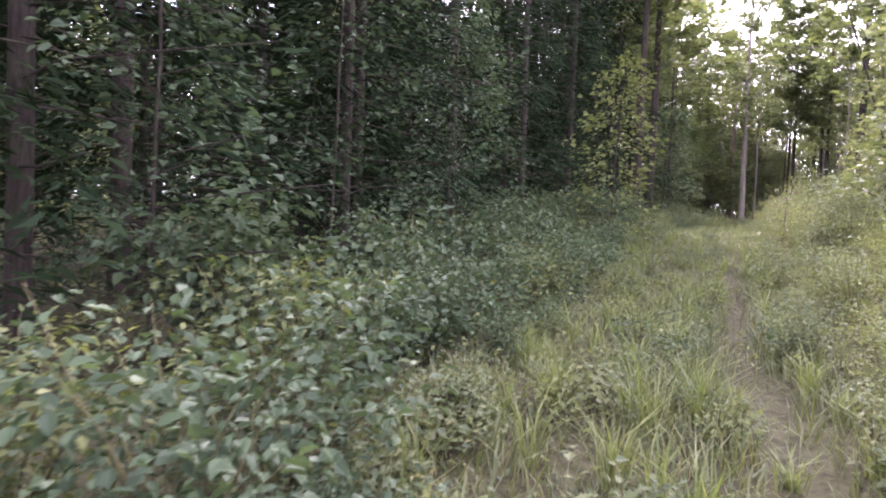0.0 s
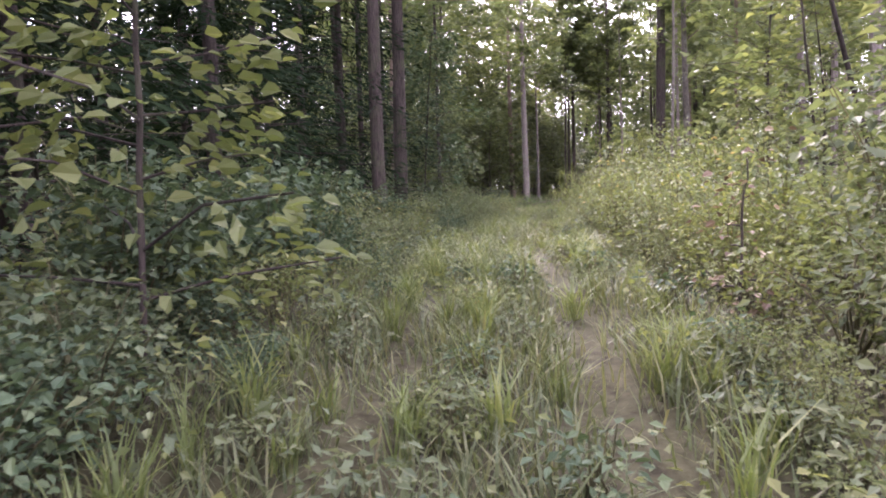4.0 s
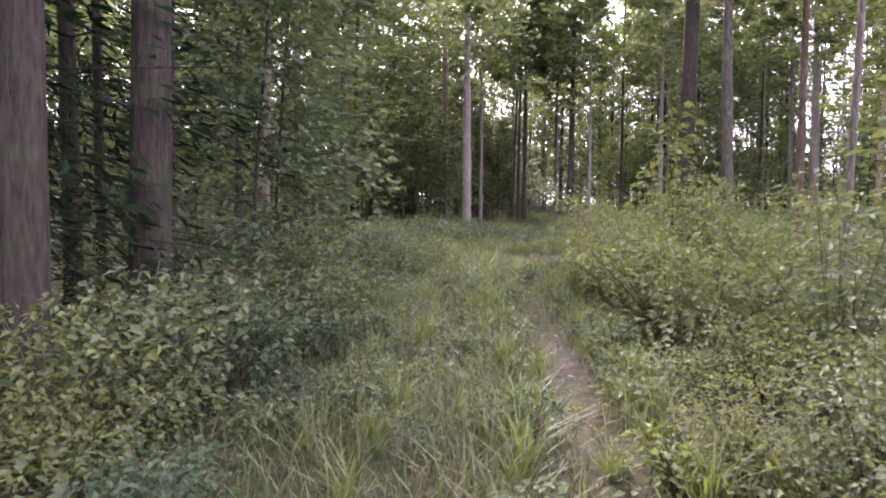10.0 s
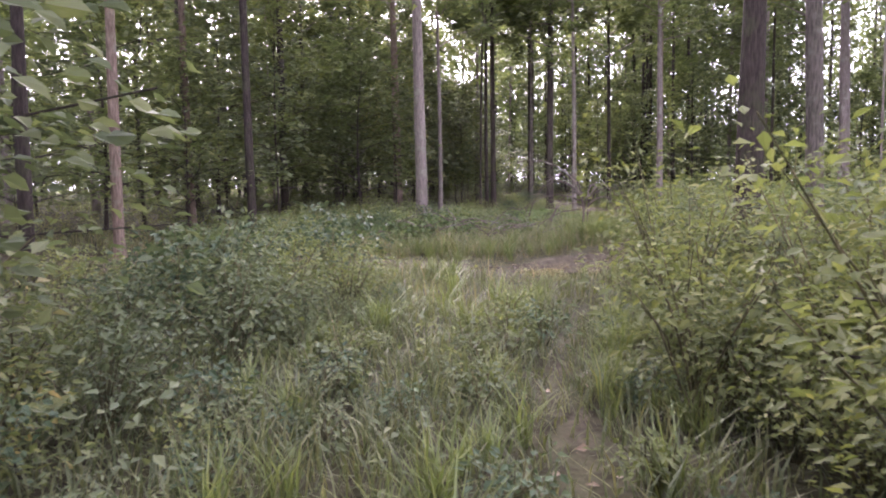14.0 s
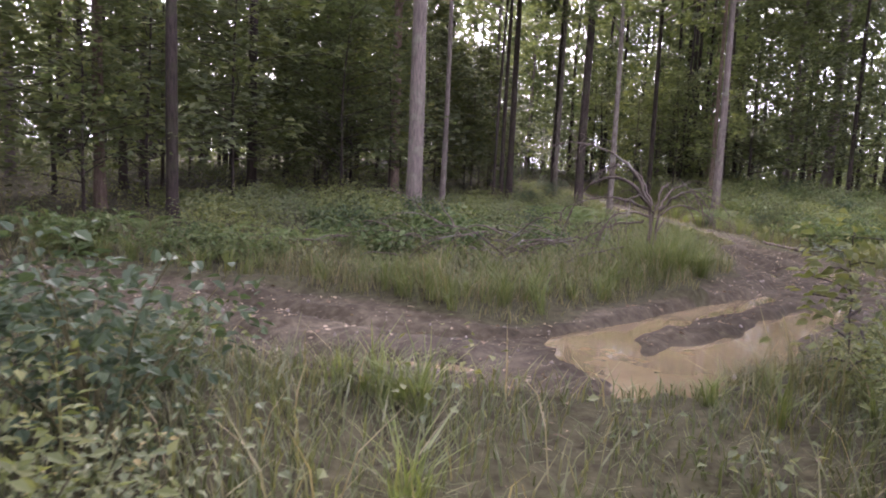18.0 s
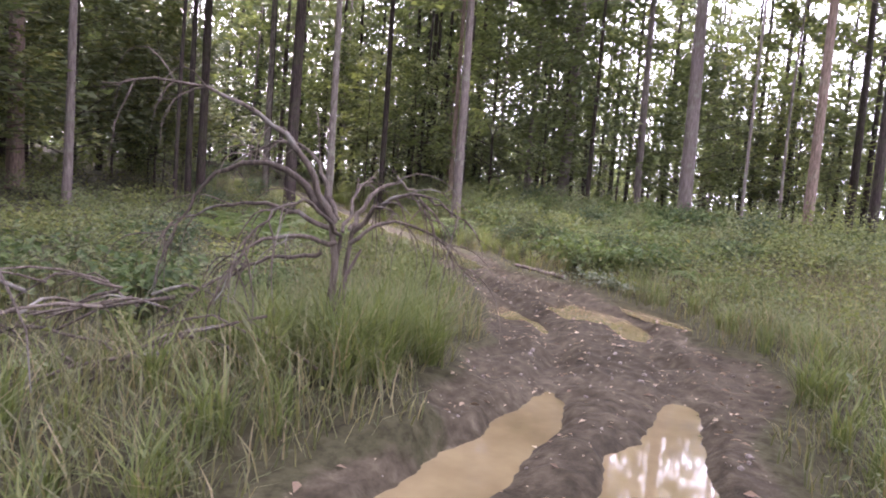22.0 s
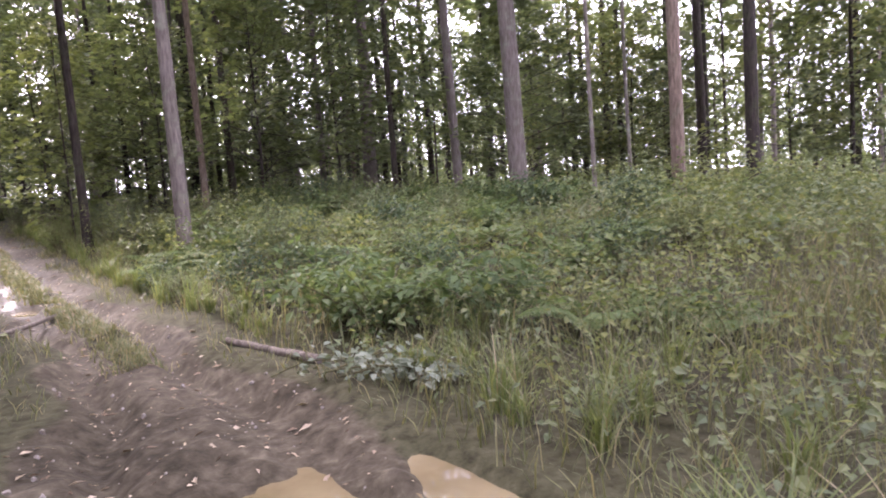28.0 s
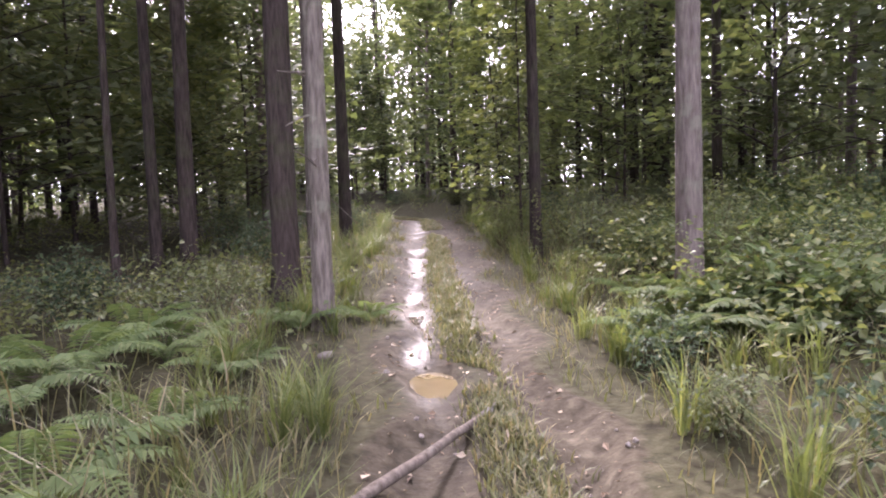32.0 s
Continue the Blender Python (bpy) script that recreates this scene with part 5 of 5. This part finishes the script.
def slim_tree(x, y, h, d, lean, bend, label, leaves, mat, seed):
    """A young tree beside the trail: thin stem, a few limbs, hanging sprays of leaves."""
    rng = np.random.RandomState(seed)
    top = tagged(new("sapling"), label, "sapling")
    s = np.linspace(0, 1, 14)
    p = np.stack([lean[0] * h * (s + bend * s**2), lean[1] * h * (s + bend * s**2), h * s - 0.1], -1) + rng.normal(0, 0.015, (14, 3)) * s[:, None]
    part("trunk", mesh_of("trunk", *tube(p, d / 2, d / 5, 9), BARK_DARK if d < 0.25 else BARK_PALE), top)
    if leaves:
        lm, cm = crown_meshes(seed, h, 0.12, leaves[0], leaves[1], leaves[2], leaves[3], mat, BARK_DARK, rise=0.25, axis_pts=p, droop=0.2, r0=0.014, shape=OVAL if leaves[3] < 0.2 else LANCE)
        tagged(part("branchwork", lm, top), kind="stuff")
        tagged(part("foliage", cm, top), kind="stuff")
    top.matrix_basis = place(x, y)
    return top


slim_tree(16.25, 20.75, 8.5, 0.09, (-0.16, 0.10), 0.35, "thin dark leaning sapling with a bare arching stem", None, None, 3)
slim_tree(17.2, 22.6, 7.0, 0.06, (-0.05, 0.05), 0.3, "thin bare dark sapling beside the trail", None, None, 4)
slim_tree(14.3, 35.1, 6.5, 0.06, (0.05, -0.04), 0.3, "leafy young maple overhanging the trail", (2.0, 36, 90, 0.13), LEAF_DARK, 7)
slim_tree(15.2, 37.5, 7.0, 0.06, (0.05, -0.02), 0.2, "tall leafy sapling at the edge of the trail", (2.0, 30, 80, 0.15), LEAF_BUSH, 8)
slim_tree(6.5, 19.0, 5.2, 0.05, (0.03, -0.03), 0.2, "small yellow-green sapling with drooping leaf sprays", (1.5, 30, 44, 0.13), LEAF_LIGHT, 16)
for u, off, h, seed in ((5.0, -4.6, 5.5, 17), (8.5, -4.9, 6.5, 18), (11.5, -4.3, 5.0, 19), (14.0, -5.0, 6.0, 20)):
    slim_tree(*on_trail(S0 + u, off), h, 0.05, (0.02, -0.01), 0.2, "slim dark-leaved young tree at the shaded wood's edge", (1.7, 30, 70, 0.1), LEAF_DARK, seed)
slim_tree(20.6, 33.4, 3.2, 0.03, (-0.02, 0.03), 0.2, "bright green sapling above the brambles", (0.9, 16, 26, 0.14), LEAF_LIGHT, 9)
slim_tree(49.6, 53.4, 13, 0.2, (0.0, 0.0), 0.0, "young oak with a dark trunk and wide level limbs", (3.8, 36, 110, 0.24), LEAF_CROWN, 10)
slim_tree(43.9, 60.4, 6.0, 0.06, (0.0, 0.0), 0.1, "yellow-green sapling catching the light beside the track", (1.5, 26, 60, 0.15), LEAF_LIGHT, 14)
slim_tree(25.75, 40.3, 1.5, 0.022, (-0.05, 0.04), 0.2, "young shrub with pale green drooping leaves at the puddle", (0.6, 14, 20, 0.11), LEAF_LIGHT, 15)
slim_tree(53.0, 41.0, 9.0, 0.14, (0.0, 0.0), 0.0, "small dense dark-leaved tree in the clearing", (2.2, 40, 70, 0.24), LEAF_CROWN, 12)
slim_tree(10.9, 18.4, 1.6, 0.035, (0.05, 0.0), 0.3, "dead brown weed stalk beside the trail", (0.25, 8, 12, 0.07), LITTER, 13)


def litter():
    """Fallen leaves, twigs and small stones on the mud and the trail."""
    x, y, r = scatter(90000, (12, 26), (46, 68), 61)
    mud, o, along, half = mud_amount(x, y)
    t_off = to_line(x, y, TRAIL)[0]
    keep = ((mud > 0.3) & (r.rand(len(x)) < 0.55) | (np.abs(np.abs(t_off) - 0.7) < 0.3) & (r.rand(len(x)) < 0.1)) & (pool_depth(x, y)[0] < -0.05)
    x, y = x[keep], y[keep]
    n = len(x)
    w, u = spread(r, n, 0.35)
    w[:, 2] *= 0.3
    pos = np.stack([x, y, height(x, y) + 0.012], -1)
    v, f = leaf_cloud(pos, w, u, 0.03 + 0.08 * r.rand(n) ** 2.5, 0.2 + 0.5 * r.rand(n), LANCE)
    tagged(new("leaf_litter", mesh_of("leaf_litter", v, f, LITTER, False)), "scattered fallen leaves and bark chips on wet mud", "leaves", kind="stuff")


def stones():
    rng = np.random.RandomState(62)
    ico = bmesh.new()
    bmesh.ops.create_icosphere(ico, subdivisions=1, radius=1)
    bv = np.array([p.co[:] for p in ico.verts])
    bf = np.array([[q.index for q in p.verts] for p in ico.faces])
    ico.free()
    x, y, r = scatter(9000, (19, 39), (44, 64), 63)
    mud = mud_amount(x, y)[0]
    keep = (mud > 0.4) & (pool_depth(x, y)[0] < -0.1)
    x, y = x[keep][:900], y[keep][:900]
    bits = []
    for a, b in zip(x, y):
        s = 0.006 + 0.022 * rng.rand() ** 4
        v = bv * s * rng.uniform(0.6, 1.3, 3) + rng.normal(0, s * 0.1, bv.shape)
        bits.append((v + (a, b, float(height(a, b)) + s * 0.2), bf))
    tagged(new("gravel", mesh_of("gravel", *joined(bits), STONE, False)), "small pale stones pressed into the mud", "gravel", kind="stuff")
    v = bv * (0.09, 0.07, 0.05) + rng.normal(0, 0.006, bv.shape)
    o = tagged(new("stone", mesh_of("stone", v, bf, STONE)), "pale fist-sized stone beside the rut", "stone")
    o.matrix_basis = place(37.3, 54.5, 0.3, 1.0, -0.02)


litter()
stones()
